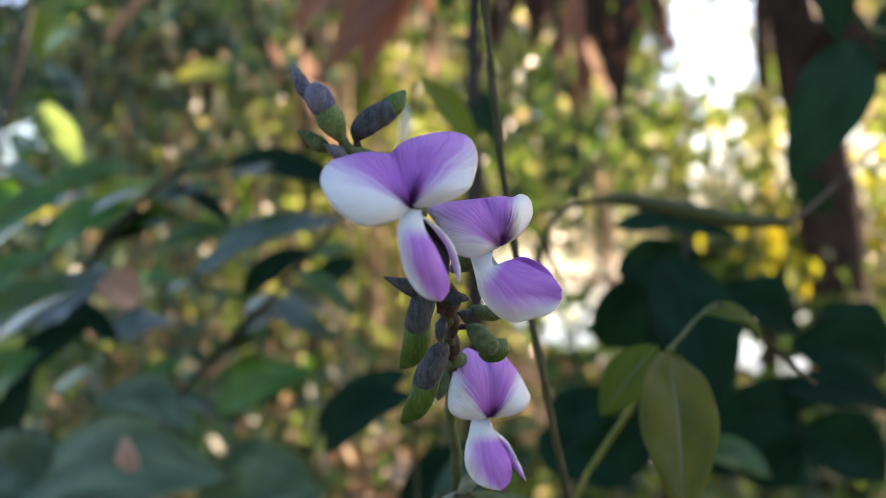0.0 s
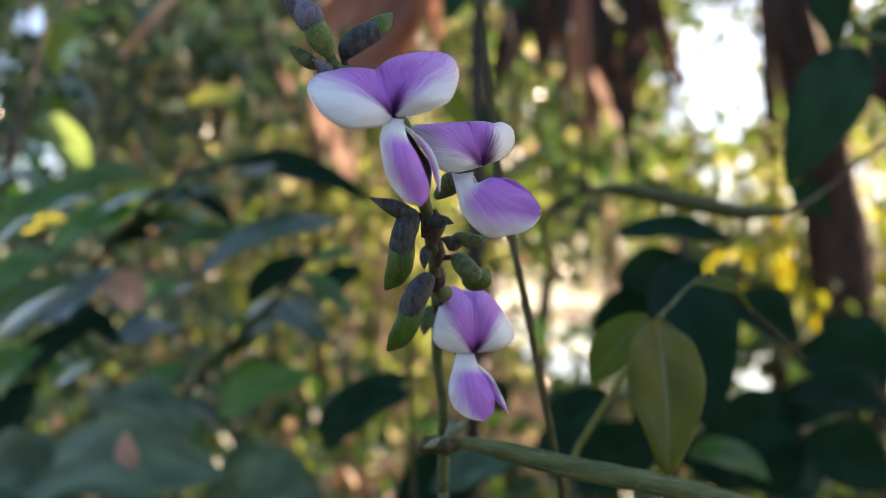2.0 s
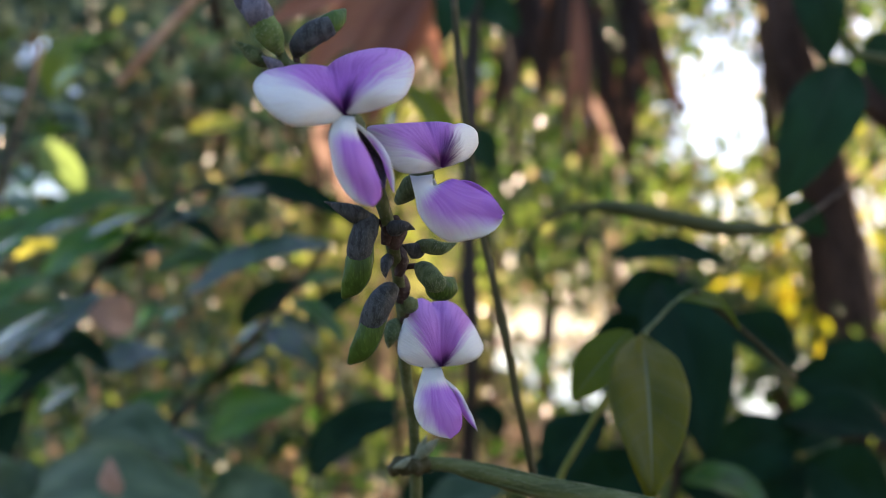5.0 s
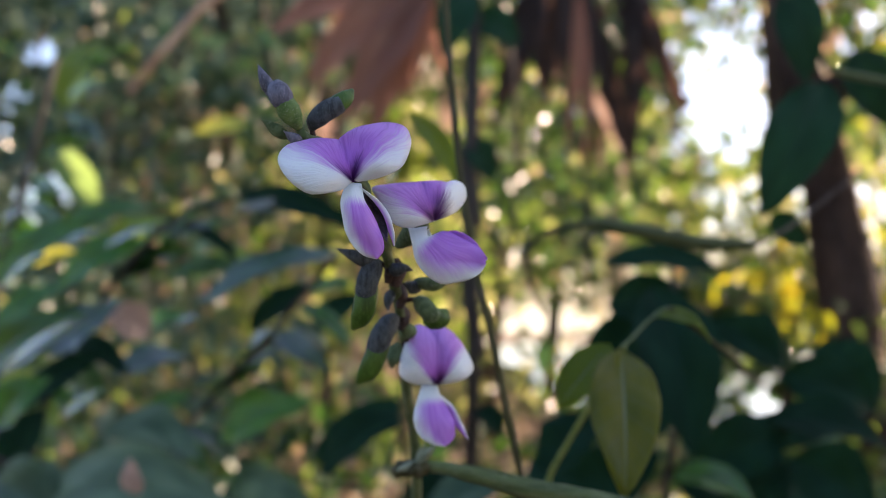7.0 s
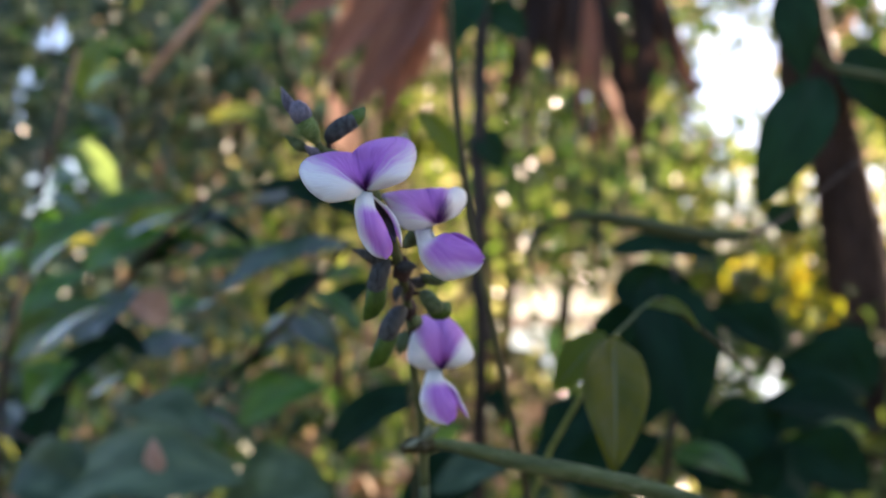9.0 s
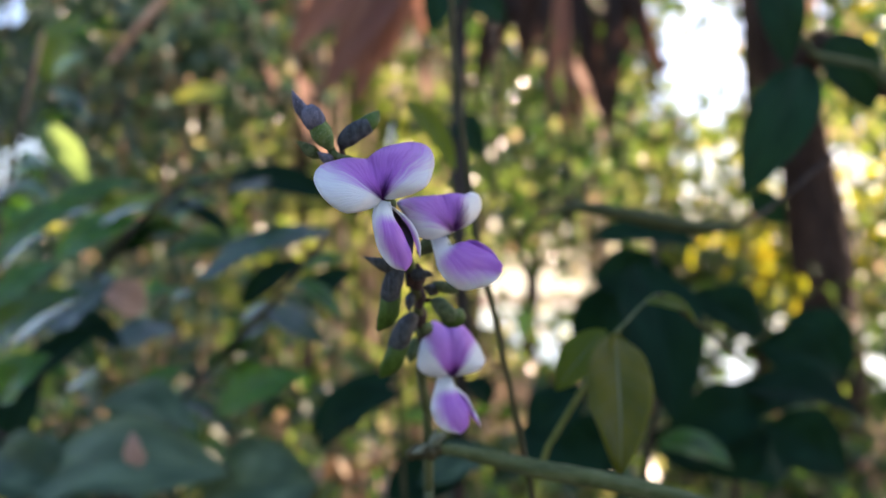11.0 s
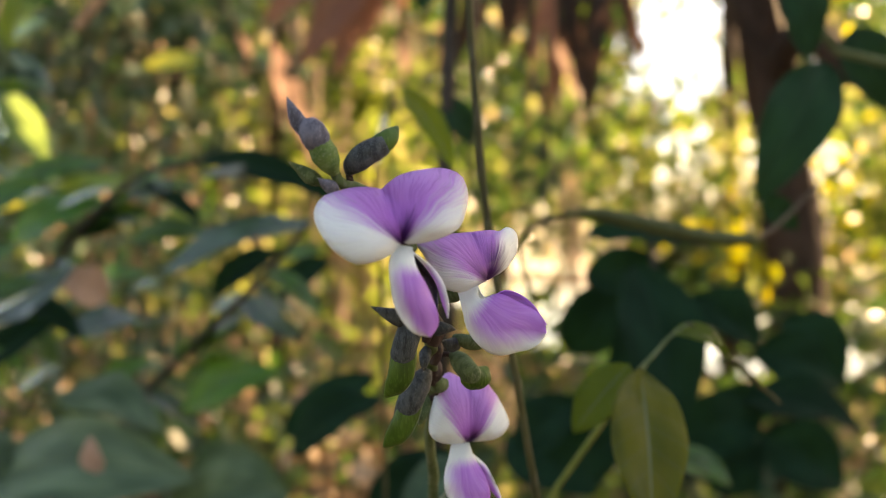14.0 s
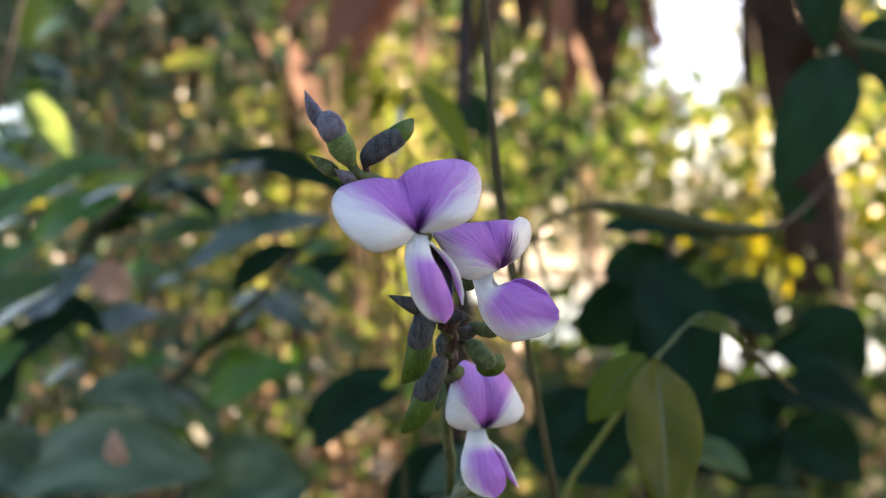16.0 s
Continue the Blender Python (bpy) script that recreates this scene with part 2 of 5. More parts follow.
STEM_FRESH = skin_material("stem_fresh_green", (0.10, 0.15, 0.025), (0.17, 0.21, 0.05), (0.25, 0.26, 0.12), 300, 0.6, (1, 1, 0.25))
STEM_BROWN = skin_material("stem_brown", (0.03, 0.02, 0.018), (0.06, 0.04, 0.035), (0.12, 0.09, 0.08), 300, 0.8)
POD = skin_material("pod_green", (0.042, 0.068, 0.018), (0.095, 0.128, 0.042), (0.18, 0.21, 0.115), 420, 0.55, (0.09, 1, 1), 0.0003, 0.8)
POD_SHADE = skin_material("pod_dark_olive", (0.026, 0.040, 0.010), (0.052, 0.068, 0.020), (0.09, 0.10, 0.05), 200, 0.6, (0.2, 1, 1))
VINE = skin_material("vine_grey_green", (0.030, 0.032, 0.009), (0.062, 0.060, 0.020), (0.11, 0.10, 0.07), 120, 0.75, (1, 1, 0.2))
VINE_DARK = skin_material("vine_dark", (0.018, 0.015, 0.012), (0.035, 0.03, 0.025), (0.07, 0.06, 0.05), 60, 0.8, (1, 1, 0.2), 0.001)
TWIG_DRY = skin_material("dry_twig", (0.46, 0.27, 0.18), (0.60, 0.40, 0.28), (0.20, 0.12, 0.08), 40, 0.75, (1, 1, 0.2), 0.001)
BARK = skin_material("bark_brown", (0.026, 0.015, 0.011), (0.060, 0.036, 0.026), (0.13, 0.082, 0.062), 9, 0.85, (1, 1, 0.3), 0.02, 0.8)
BARK_PALE = skin_material("bark_pale", (0.20, 0.14, 0.10), (0.34, 0.25, 0.18), (0.10, 0.07, 0.05), 8, 0.85, (1, 1, 0.2), 0.02, 0.8)
CANE = skin_material("cane_straw", (0.22, 0.15, 0.10), (0.34, 0.25, 0.17), (0.14, 0.09, 0.06), 20, 0.7, (1, 1, 0.2), 0.002)
CANE_LEAF = leaf_material("cane_blade_straw", (0.25, 0.16, 0.11), (0.36, 0.26, 0.18), (0.34, 0.22, 0.14), 0.55, 0.35, (0.4, 0.3, 0.2), 0.3)
OLIVE = leaf_material("leaflet_olive", (0.022, 0.050, 0.005), (0.125, 0.122, 0.009), (0.34, 0.40, 0.02), 0.34, 0.4, (0.28, 0.32, 0.17), 0.24, 8.0)
OLIVE_BRIGHT = leaf_material("leaflet_fresh_olive", (0.040, 0.082, 0.006), (0.095, 0.135, 0.011), (0.32, 0.44, 0.02), 0.4, 0.5, (0.34, 0.40, 0.20), 0.2, 8.0)
LIME = leaf_material("leaf_pale_lime", (0.10, 0.20, 0.06), (0.24, 0.36, 0.14), (0.34, 0.50, 0.14), 0.45, 0.45, (0.4, 0.48, 0.2), 0.4)
GLOSSY = leaf_material("leaf_dark_glossy", (0.006, 0.040, 0.006), (0.040, 0.16, 0.028), (0.14, 0.36, 0.03), 0.28, 0.25, (0.03, 0.06, 0.03), 0.5)
WAXY = leaf_material("leaf_waxy_green", (0.006, 0.026, 0.012), (0.018, 0.07, 0.032), (0.06, 0.18, 0.03), 0.4, 0.22, (0.03, 0.06, 0.03), 1.7)
SHEEN = leaf_material("leaf_waxy_bluish", (0.008, 0.046, 0.008), (0.036, 0.15, 0.026), (0.12, 0.32, 0.03), 0.22, 0.22, (0.03, 0.06, 0.03), 4.2)
# Near-black greens: the deep shade around these leaves is put into their colour.
TEAL = leaf_material("leaf_shaded_teal", (0.0025, 0.015, 0.009), (0.007, 0.033, 0.019), (0.02, 0.08, 0.025), 0.6, 0.2, (0.015, 0.045, 0.026), 0.05)
BROAD = leaf_material("leaf_broad_dull", (0.020, 0.058, 0.032), (0.13, 0.21, 0.125), (0.06, 0.15, 0.04), 0.5, 0.25, (0.05, 0.10, 0.055), 0.3)
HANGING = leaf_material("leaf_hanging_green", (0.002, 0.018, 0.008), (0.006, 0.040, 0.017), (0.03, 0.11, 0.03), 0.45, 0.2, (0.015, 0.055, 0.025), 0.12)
FRESH = leaf_material("leaf_fresh_green", (0.075, 0.155, 0.030), (0.15, 0.26, 0.05), (0.25, 0.36, 0.04), 0.38, 0.4, (0.2, 0.26, 0.1))
YELLOW = leaf_material("leaf_yellowing", (0.50, 0.50, 0.05), (0.62, 0.60, 0.09), (0.75, 0.72, 0.08), 0.45, 0.4, (0.5, 0.48, 0.2))
DRY = leaf_material("leaf_dry_brown", (0.19, 0.088, 0.060), (0.33, 0.17, 0.12), (0.42, 0.20, 0.13), 0.55, 0.35, (0.30, 0.15, 0.09), 0.3)
DRY_DARK = leaf_material("leaf_dry_dark", (0.022, 0.014, 0.011), (0.05, 0.032, 0.025), (0.07, 0.04, 0.03), 0.6, 0.25, (0.12, 0.07, 0.05), 0.3)
DRY_FADED = leaf_material("leaf_dry_faded", (0.40, 0.27, 0.21), (0.52, 0.37, 0.30), (0.45, 0.3, 0.22), 0.55, 0.3, (0.5, 0.36, 0.28), 0.3)
DRY_PALE = leaf_material("leaf_dry_pale", (0.31, 0.195, 0.155), (0.40, 0.27, 0.215), (0.26, 0.15, 0.10), 0.85, 0.3, (0.10, 0.06, 0.05), 0.05)


# ---------------------------------------------------------------- mesh helpers
def part(name, bm, mat, parent=None, label="", shade=True):
    me = bpy.data.meshes.new(name)
    bm.to_mesh(me)
    bm.free()
    if shade:
        me.polygons.foreach_set("use_smooth", [True] * len(me.polygons))
    me.materials.append(mat)
    ob = new(name, me)
    if parent is not None:
        ob.parent = parent
    if label:
        tagged(ob, label)
    return ob


def thing(name, label, category, group="", kind=""):
    return tagged(new(name), label, category, group, kind)


def curve_at(points, s):
    """A smooth line through the points, s from 0 to 1 in even steps of points."""
    p = [Vector(q) for q in points]
    if len(p) == 2:
        return p[0].lerp(p[1], s)
    gaps = [max((b - a).length, 1e-7) for a, b in zip(p, p[1:])]
    x = min(max(s, 0.0), 1.0) * (len(p) - 1)
    i = min(int(x), len(p) - 2)
    f = x - i

    def slope(k):
        if k == 0:
            return (p[1] - p[0]) / gaps[0]
        if k == len(p) - 1:
            return (p[-1] - p[-2]) / gaps[-1]
        u, v = gaps[k - 1], gaps[k]
        return ((p[k] - p[k - 1]) / u * v + (p[k + 1] - p[k]) / v * u) / (u + v)

    g = gaps[i]
    a, b = slope(i) * g, slope(i + 1) * g
    return p[i] * (2 * f ** 3 - 3 * f * f + 1) + a * (f ** 3 - 2 * f * f + f) + p[i + 1] * (3 * f * f - 2 * f ** 3) + b * (f ** 3 - f * f)


def even_curve(points, n):
    """n + 1 points at even lengths along the smooth line."""
    fine = [curve_at(points, i / 200) for i in range(201)]
    run = [0.0]
    for a, b in zip(fine, fine[1:]):
        run.append(run[-1] + (b - a).length)
    out, k = [], 0
    for i in range(n + 1):
        want = run[-1] * i / n
        while k < 199 and run[k + 1] < want:
            k += 1
        f = (want - run[k]) / max(run[k + 1] - run[k], 1e-9)
        out.append(fine[k].lerp(fine[k + 1], min(max(f, 0), 1)))
    return out


def sheet(rows, fan=False):
    """A surface from rows of points, with UV across and along; fan adds the angle from the fold and the distance from the base, for veins that spread from there."""
    bm = bmesh.new()
    layer = bm.loops.layers.uv.new("uv")
    if fan:
        spread = bm.loops.layers.uv.new("fan")
        mid = len(rows[0]) // 2
        foot, fold = rows[0][mid], rows[len(rows) * 3 // 5][mid] - rows[0][mid]
        turn0 = math.atan2(fold.x, fold.z)
        reach = max((p - foot).length for row in rows for p in row)

        def fan_at(i, j):
            d = rows[i][j] - foot
            if d.length < 1e-5:
                d = rows[1][j] - foot
                return 0.5 + (((math.atan2(d.x, d.z) - turn0 + math.pi) % (2 * math.pi)) - math.pi) / (2 * math.pi), 0.0
            return 0.5 + (((math.atan2(d.x, d.z) - turn0 + math.pi) % (2 * math.pi)) - math.pi) / (2 * math.pi), d.length / reach
    vs = [[bm.verts.new(p) for p in row] for row in rows]
    n, m = len(rows) - 1, len(rows[0]) - 1
    for i in range(n):
        for j in range(m):
            quad = (vs[i][j], vs[i][j + 1], vs[i + 1][j + 1], vs[i + 1][j])
            face = bm.faces.new(quad)
            for loop, (a, b) in zip(face.loops, ((j, i), (j + 1, i), (j + 1, i + 1), (j, i + 1))):
                loop[layer].uv = (a / m, b / n)
                if fan:
                    loop[spread].uv = fan_at(b, a)
    bmesh.ops.remove_doubles(bm, verts=bm.verts, dist=1e-6)
    return bm


def petal(spine, left, right, bulge, n=22, m=9, ruffle=0.0, crown=0.0):
    """A petal: a fold line and two rims that run from its base to its tip; bulge swells the two halves along y, crown the middle."""
    sp, le, ri = (even_curve(c, n) for c in (spine, left, right))
    if crown:
        for a, b, c in zip(sp, le, ri):
            a.y = (b.y + c.y) / 2
    rows = []
    for i in range(n + 1):
        row = []
        for j in range(-m, m + 1):
            q = abs(j) / m
            rim = le[i] if j < 0 else ri[i]
            p = sp[i].lerp(rim, q)
            s = i / n
            swell = math.sin(math.pi * q * 0.92) * math.sin(math.pi * min(1, s * 0.95 + 0.03))
            p = p + Vector((0, bulge * swell + crown * (1 - q * q) * math.sin(math.pi * min(1, s + 0.05)), 0))
            if ruffle:
                p.y += ruffle * q * q * noise.noise(p * 420)
            row.append(p)
        rows.append(row)
    return sheet(rows, True)


def thicken(ob, depth):
    mod = ob.modifiers.new("thickness", 'SOLIDIFY')
    mod.thickness, mod.offset = depth, 0
    return ob


def tube(points, radii, n=24, sides=10, bump=0.0, flat=1.0, seed=0.0):
    """A tapered, slightly uneven stem along a smooth line."""
    line = even_curve(points, n)
    bm = bmesh.new()
    rings = []
    for i, p in enumerate(line):
        way = (line[min(i + 1, n)] - line[max(i - 1, 0)]).normalized()
        side = way.cross(Vector((0, 1, 0.2))).normalized()
        up = side.cross(way)
        s = i / n * (len(radii) - 1)
        k = min(int(s), len(radii) - 2)
        r = radii[k] + (radii[k + 1] - radii[k]) * (s - k)
        ring = []
        for j in range(sides):
            a = 2 * math.pi * j / sides
            rr = r * (1 + bump * noise.noise(Vector((i * 0.45, math.cos(a) * 1.5 + seed, math.sin(a) * 1.5))))
            ring.append(bm.verts.new(p + side * math.cos(a) * rr + up * math.sin(a) * rr * flat))
        rings.append(ring)
    for a, b in zip(rings, rings[1:]):
        for j in range(sides):
            bm.faces.new((a[j], a[(j + 1) % sides], b[(j + 1) % sides], b[j]))
    bm.faces.new(rings[0][::-1])
    bm.faces.new(rings[-1])
    return bm


def pod_body(points, width, flat=0.7, profile=(0.25, 0.75, 1.0, 0.9, 0.55, 0.06), bump=0.12, n=16, sides=12, seed=0.0):
    """A bud, calyx or pod: a tube whose width swells and closes by the profile."""
    return tube(points, [width * 0.5 * p for p in profile], n, sides, bump, flat, seed)


def leaf_sheet(base, tip, width, face=(0, -1, 0.3), sag=0.06, fold=0.18, wave=0.05, power=0.85, n=14, m=5, seed=0.0):
    """A leaf blade from base to tip; face is the way its upper side looks."""
    base, tip = Vector(base), Vector(tip)
    along = tip - base
    size = along.length
    way = along.normalized()
    side = way.cross(Vector(face)).normalized()
    up = side.cross(way).normalized()
    rows = []
    for i in range(n + 1):
        s = i / n
        half = width * 0.5 * math.sin(math.pi * s ** power) ** 0.8 if 0 < s < 1 else 0.0
        c = base + along * s + up * (sag * size * math.sin(math.pi * s))
        row = []
        for j in range(-m, m + 1):
            q = j / m
            ripple = wave * width * noise.noise(Vector((s * 4 + seed, q * 1.3, seed * 1.7)))
            row.append(c + side * half * q + up * (fold * half * abs(q) + ripple * abs(q)))
        rows.append(row)
    return sheet(rows)


def leaf_part(parent, base, tip, width, mat, name="leaf", label="", **shape):
    return part(name, leaf_sheet(base, tip, width, **shape), mat, parent, label)


# ---------------------------------------------------------------- flower raceme
raceme = thing("flower_raceme", "upright stalk of violet and white pea blossoms with grey buds", "flower stalk")
part("stem", tube([(-0.00923, 0.00450, 1.00744), (-0.00826, 0.00500, 1.00580), (-0.00689, 0.00580, 1.00566), (-0.00339, 0.00800, 1.00330), (-0.00019, 0.01100, 0.99778), (0.00207, 0.01500, 0.99064), (0.00295, 0.02000, 0.98604), (0.00327, 0.02600, 0.98205), (0.00351, 0.03100, 0.97752), (0.00357, 0.03500, 0.97291), (0.00364, 0.04200, 0.96526), (0.00426, 0.04600, 0.96074), (0.00441, 0.05300, 0.95138), (0.00429, 0.06000, 0.94123)],
     [0.0006, 0.0008, 0.0009, 0.0009, 0.0009, 0.001], 70, 12, 0.22), STEM, raceme)
part("stalk", tube([(0.00429, 0.06000, 0.94123), (0.006, 0.075, 0.86), (0.012, 0.10, 0.55), (0.01, 0.11, 0.2), (0.0, 0.12, -0.02)], [0.001, 0.0016, 0.0022, 0.003], 40, 10, 0.15), STEM, raceme)


def flower(calyx_points, calyx_width, banner, wings):
    cal = part("flower", pod_body(calyx_points, calyx_width, 0.9, (0.35, 0.8, 1.0, 0.85, 0.7), 0.15), CALYX_GREEN, raceme)
    spine, left, right, bulge, mat = banner
    thicken(part("standard_petal", petal(spine, left, right, bulge, 26, 11, 0.0006), mat, cal), 0.00018)
    for name, spine, left, right, bulge, mat in wings:
        thicken(part(name, petal(spine, left, right, 0.0, 22, 9, 0.0010, bulge), mat, cal), 0.00018)
    return cal


# uppermost blossom
flower([(-0.00012, 0.01000, 0.99791), (-0.00056, 0.00700, 0.99862), (-0.00083, 0.00400, 0.99905), (-0.00104, 0.00200, 0.99921)], 0.0030,
       ([(-0.00100, 0.00100, 0.99897), (-0.00111, 0.00000, 1.00061), (-0.00203, 0.00150, 1.00306), (-0.00342, 0.00400, 1.00524)],
        [(-0.00100, 0.00100, 0.99897), (-0.00234, -0.00100, 0.99767), (-0.00398, -0.00250, 0.99701), (-0.00582, -0.00350, 0.99671), (-0.00811, -0.00350, 0.99804), (-0.00999, -0.00200, 1.00027), (-0.01079, 0.00000, 1.00226), (-0.01007, 0.00200, 1.00406), (-0.00795, 0.00300, 1.00501), (-0.00557, 0.00350, 1.00542), (-0.00342, 0.00400, 1.00524)],
        [(-0.00100, 0.00100, 0.99897), (0.00073, 0.00050, 0.99903), (0.00300, 0.00050, 0.99955), (0.00530, 0.00100, 1.00070), (0.00635, 0.00300, 1.00300), (0.00651, 0.00500, 1.00559), (0.00570, 0.00600, 1.00724), (0.00384, 0.00600, 1.00792), (0.00102, 0.00550, 1.00763), (-0.00145, 0.00500, 1.00694), (-0.00342, 0.00400, 1.00524)],
        -0.0022, BANNER),
       [("wing_petal", [(-0.00089, 0.00050, 0.99872), (-0.00051, -0.00200, 0.99535), (0.00056, -0.00300, 0.99230), (0.00164, -0.00180, 0.98990), (0.00237, -0.00080, 0.98857)],
         [(-0.00189, 0.00050, 0.99884), (-0.00230, -0.00120, 0.99632), (-0.00203, -0.00180, 0.99416), (-0.00153, -0.00180, 0.99184), (-0.00070, -0.00140, 0.99026), (0.00067, -0.00100, 0.98897), (0.00237, -0.00080, 0.98857)],
         [(0.00023, 0.00050, 0.99859), (0.00070, -0.00050, 0.99629), (0.00186, -0.00100, 0.99432), (0.00260, -0.00100, 0.99266), (0.00321, -0.00080, 0.99103), (0.00315, -0.00070, 0.98957), (0.00237, -0.00080, 0.98857)], -0.0012, WING_L),
        ("wing_petal", [(-0.00006, 0.00100, 0.99820), (0.00215, 0.00000, 0.99596), (0.00331, 0.00050, 0.99406), (0.00409, 0.00150, 0.99198), (0.00446, 0.00200, 0.99041)],
         [(-0.00014, 0.00200, 0.99844), (0.00171, 0.00300, 0.99648), (0.00315, 0.00250, 0.99426), (0.00380, 0.00250, 0.99215), (0.00446, 0.00200, 0.99041)],
         [(-0.00006, 0.00100, 0.99820), (0.00246, 0.00100, 0.99643), (0.00385, 0.00100, 0.99441), (0.00447, 0.00150, 0.99229), (0.00446, 0.00200, 0.99041)], -0.0006, WING_R),
        ("keel_petal", [(-0.00023, 0.00300, 0.99855), (0.00108, 0.00300, 0.99577), (0.00231, 0.00400, 0.99357), (0.00329, 0.00400, 0.99110)],
         [(-0.00061, 0.00300, 0.99842), (0.00036, 0.00400, 0.99565), (0.00174, 0.00500, 0.99322), (0.00329, 0.00400, 0.99110)],
         [(0.00016, 0.00300, 0.99855), (0.00172, 0.00500, 0.99618), (0.00312, 0.00600, 0.99420), (0.00329, 0.00400, 0.99110)], 0.001, KEEL_DARK)])

# second blossom, seen from its side
flower([(0.00375, 0.01800, 0.99142), (0.00491, 0.01600, 0.99224), (0.00638, 0.01350, 0.99329), (0.00800, 0.01150, 0.99423)], 0.0030,
       ([(0.00957, 0.01000, 0.99452), (0.00933, 0.00800, 0.99606), (0.00853, 0.00900, 0.99832), (0.00757, 0.01150, 1.00042)],
        [(0.00957, 0.01000, 0.99452), (0.00786, 0.00800, 0.99382), (0.00607, 0.00650, 0.99322), (0.00444, 0.00600, 0.99353), (0.00285, 0.00600, 0.99533), (0.00172, 0.00700, 0.99734), (0.00070, 0.00900, 0.99915), (0.00260, 0.01050, 0.99984), (0.00500, 0.01100, 1.00016), (0.00757, 0.01150, 1.00042)],
        [(0.00957, 0.01000, 0.99452), (0.01135, 0.01200, 0.99538), (0.01311, 0.01500, 0.99673), (0.01423, 0.01700, 0.99904), (0.01390, 0.01750, 1.00071), (0.01267, 0.01650, 1.00122), (0.01160, 0.01500, 1.00066), (0.01041, 0.01350, 1.00074), (0.00897, 0.01200, 1.00061), (0.00757, 0.01150, 1.00042)],
        -0.0020, BANNER_SIDE),
       [("wing_petal", [(0.00676, 0.01050, 0.99350), (0.00780, 0.00800, 0.99051), (0.01008, 0.00550, 0.98859), (0.01342, 0.00700, 0.98851), (0.01693, 0.00850, 0.98817)],
         [(0.00855, 0.01050, 0.99378), (0.00868, 0.00900, 0.99216), (0.01096, 0.00850, 0.99289), (0.01378, 0.00850, 0.99174), (0.01568, 0.00880, 0.99077), (0.01669, 0.00880, 0.98955), (0.01693, 0.00850, 0.98817)],
         [(0.00580, 0.01050, 0.99364), (0.00659, 0.00850, 0.99072), (0.00700, 0.00800, 0.98876), (0.00861, 0.00780, 0.98659), (0.01082, 0.00800, 0.98535), (0.01304, 0.00850, 0.98567), (0.01499, 0.00860, 0.98615), (0.01628, 0.00880, 0.98705), (0.01693, 0.00850, 0.98817)], -0.0012, WING_R),
        ("wing_petal", [(0.00710, 0.01200, 0.99376), (0.00953, 0.01100, 0.99081), (0.01363, 0.01050, 0.99005), (0.01725, 0.01050, 0.98895)],
         [(0.00856, 0.01200, 0.99404), (0.00939, 0.01150, 0.99227), (0.01228, 0.01100, 0.99317), (0.01534, 0.01050, 0.99171), (0.01725, 0.01050, 0.98895)],
         [(0.00675, 0.01250, 0.99356), (0.00921, 0.01250, 0.98891), (0.01302, 0.01200, 0.98711), (0.01537, 0.01100, 0.98735), (0.01725, 0.01050, 0.98895)], 0.0008, WING_R)])

# lowest blossom
flower([(0.00356, 0.03500, 0.97375), (0.00493, 0.03450, 0.97209), (0.00663, 0.03350, 0.97006), (0.00797, 0.03250, 0.96913)], 0.0032,
       ([(0.00920, 0.03200, 0.96900), (0.00958, 0.03000, 0.97187), (0.00934, 0.03100, 0.97550), (0.00761, 0.03500, 0.97825)],
        [(0.00920, 0.03200, 0.96900), (0.00667, 0.03000, 0.96911), (0.00451, 0.02900, 0.96972), (0.00321, 0.02900, 0.97083), (0.00311, 0.02950, 0.97250), (0.00369, 0.03100, 0.97515), (0.00477, 0.03350, 0.97780), (0.00608, 0.03500, 0.97892), (0.00761, 0.03500, 0.97825)],
        [(0.00920, 0.03200, 0.96900), (0.01215, 0.03150, 0.96937), (0.01422, 0.03200, 0.97009), (0.01538, 0.03350, 0.97151), (0.01469, 0.03450, 0.97348), (0.01303, 0.03500, 0.97616), (0.01135, 0.03550, 0.97793), (0.00948, 0.03550, 0.97860), (0.00761, 0.03500, 0.97825)],
        -0.0018, BANNER_LOW),
       [("wing_petal", [(0.00797, 0.03150, 0.96878), (0.00813, 0.02900, 0.96591), (0.00909, 0.02750, 0.96244), (0.01060, 0.02800, 0.95925)],
         [(0.00666, 0.03150, 0.96886), (0.00596, 0.02950, 0.96633), (0.00543, 0.02850, 0.96356), (0.00616, 0.02800, 0.96134), (0.00823, 0.02780, 0.95981), (0.01060, 0.02800, 0.95925)],
         [(0.00920, 0.03150, 0.96887), (0.00991, 0.03000, 0.96696), (0.01134, 0.02900, 0.96482), (0.01220, 0.02830, 0.96236), (0.01195, 0.02800, 0.96036), (0.01060, 0.02800, 0.95925)], -0.0010, WING_L),
        ("wing_petal", [(0.00928, 0.03100, 0.96736), (0.01155, 0.03050, 0.96515), (0.01282, 0.03000, 0.96264), (0.01443, 0.03000, 0.96002)],
         [(0.00928, 0.03100, 0.96736), (0.01124, 0.03100, 0.96478), (0.01236, 0.03050, 0.96226), (0.01443, 0.03000, 0.96002)],
         [(0.00944, 0.03100, 0.96752), (0.01189, 0.03100, 0.96535), (0.01333, 0.03050, 0.96283), (0.01443, 0.03000, 0.96002)], -0.0004, WING_R)])


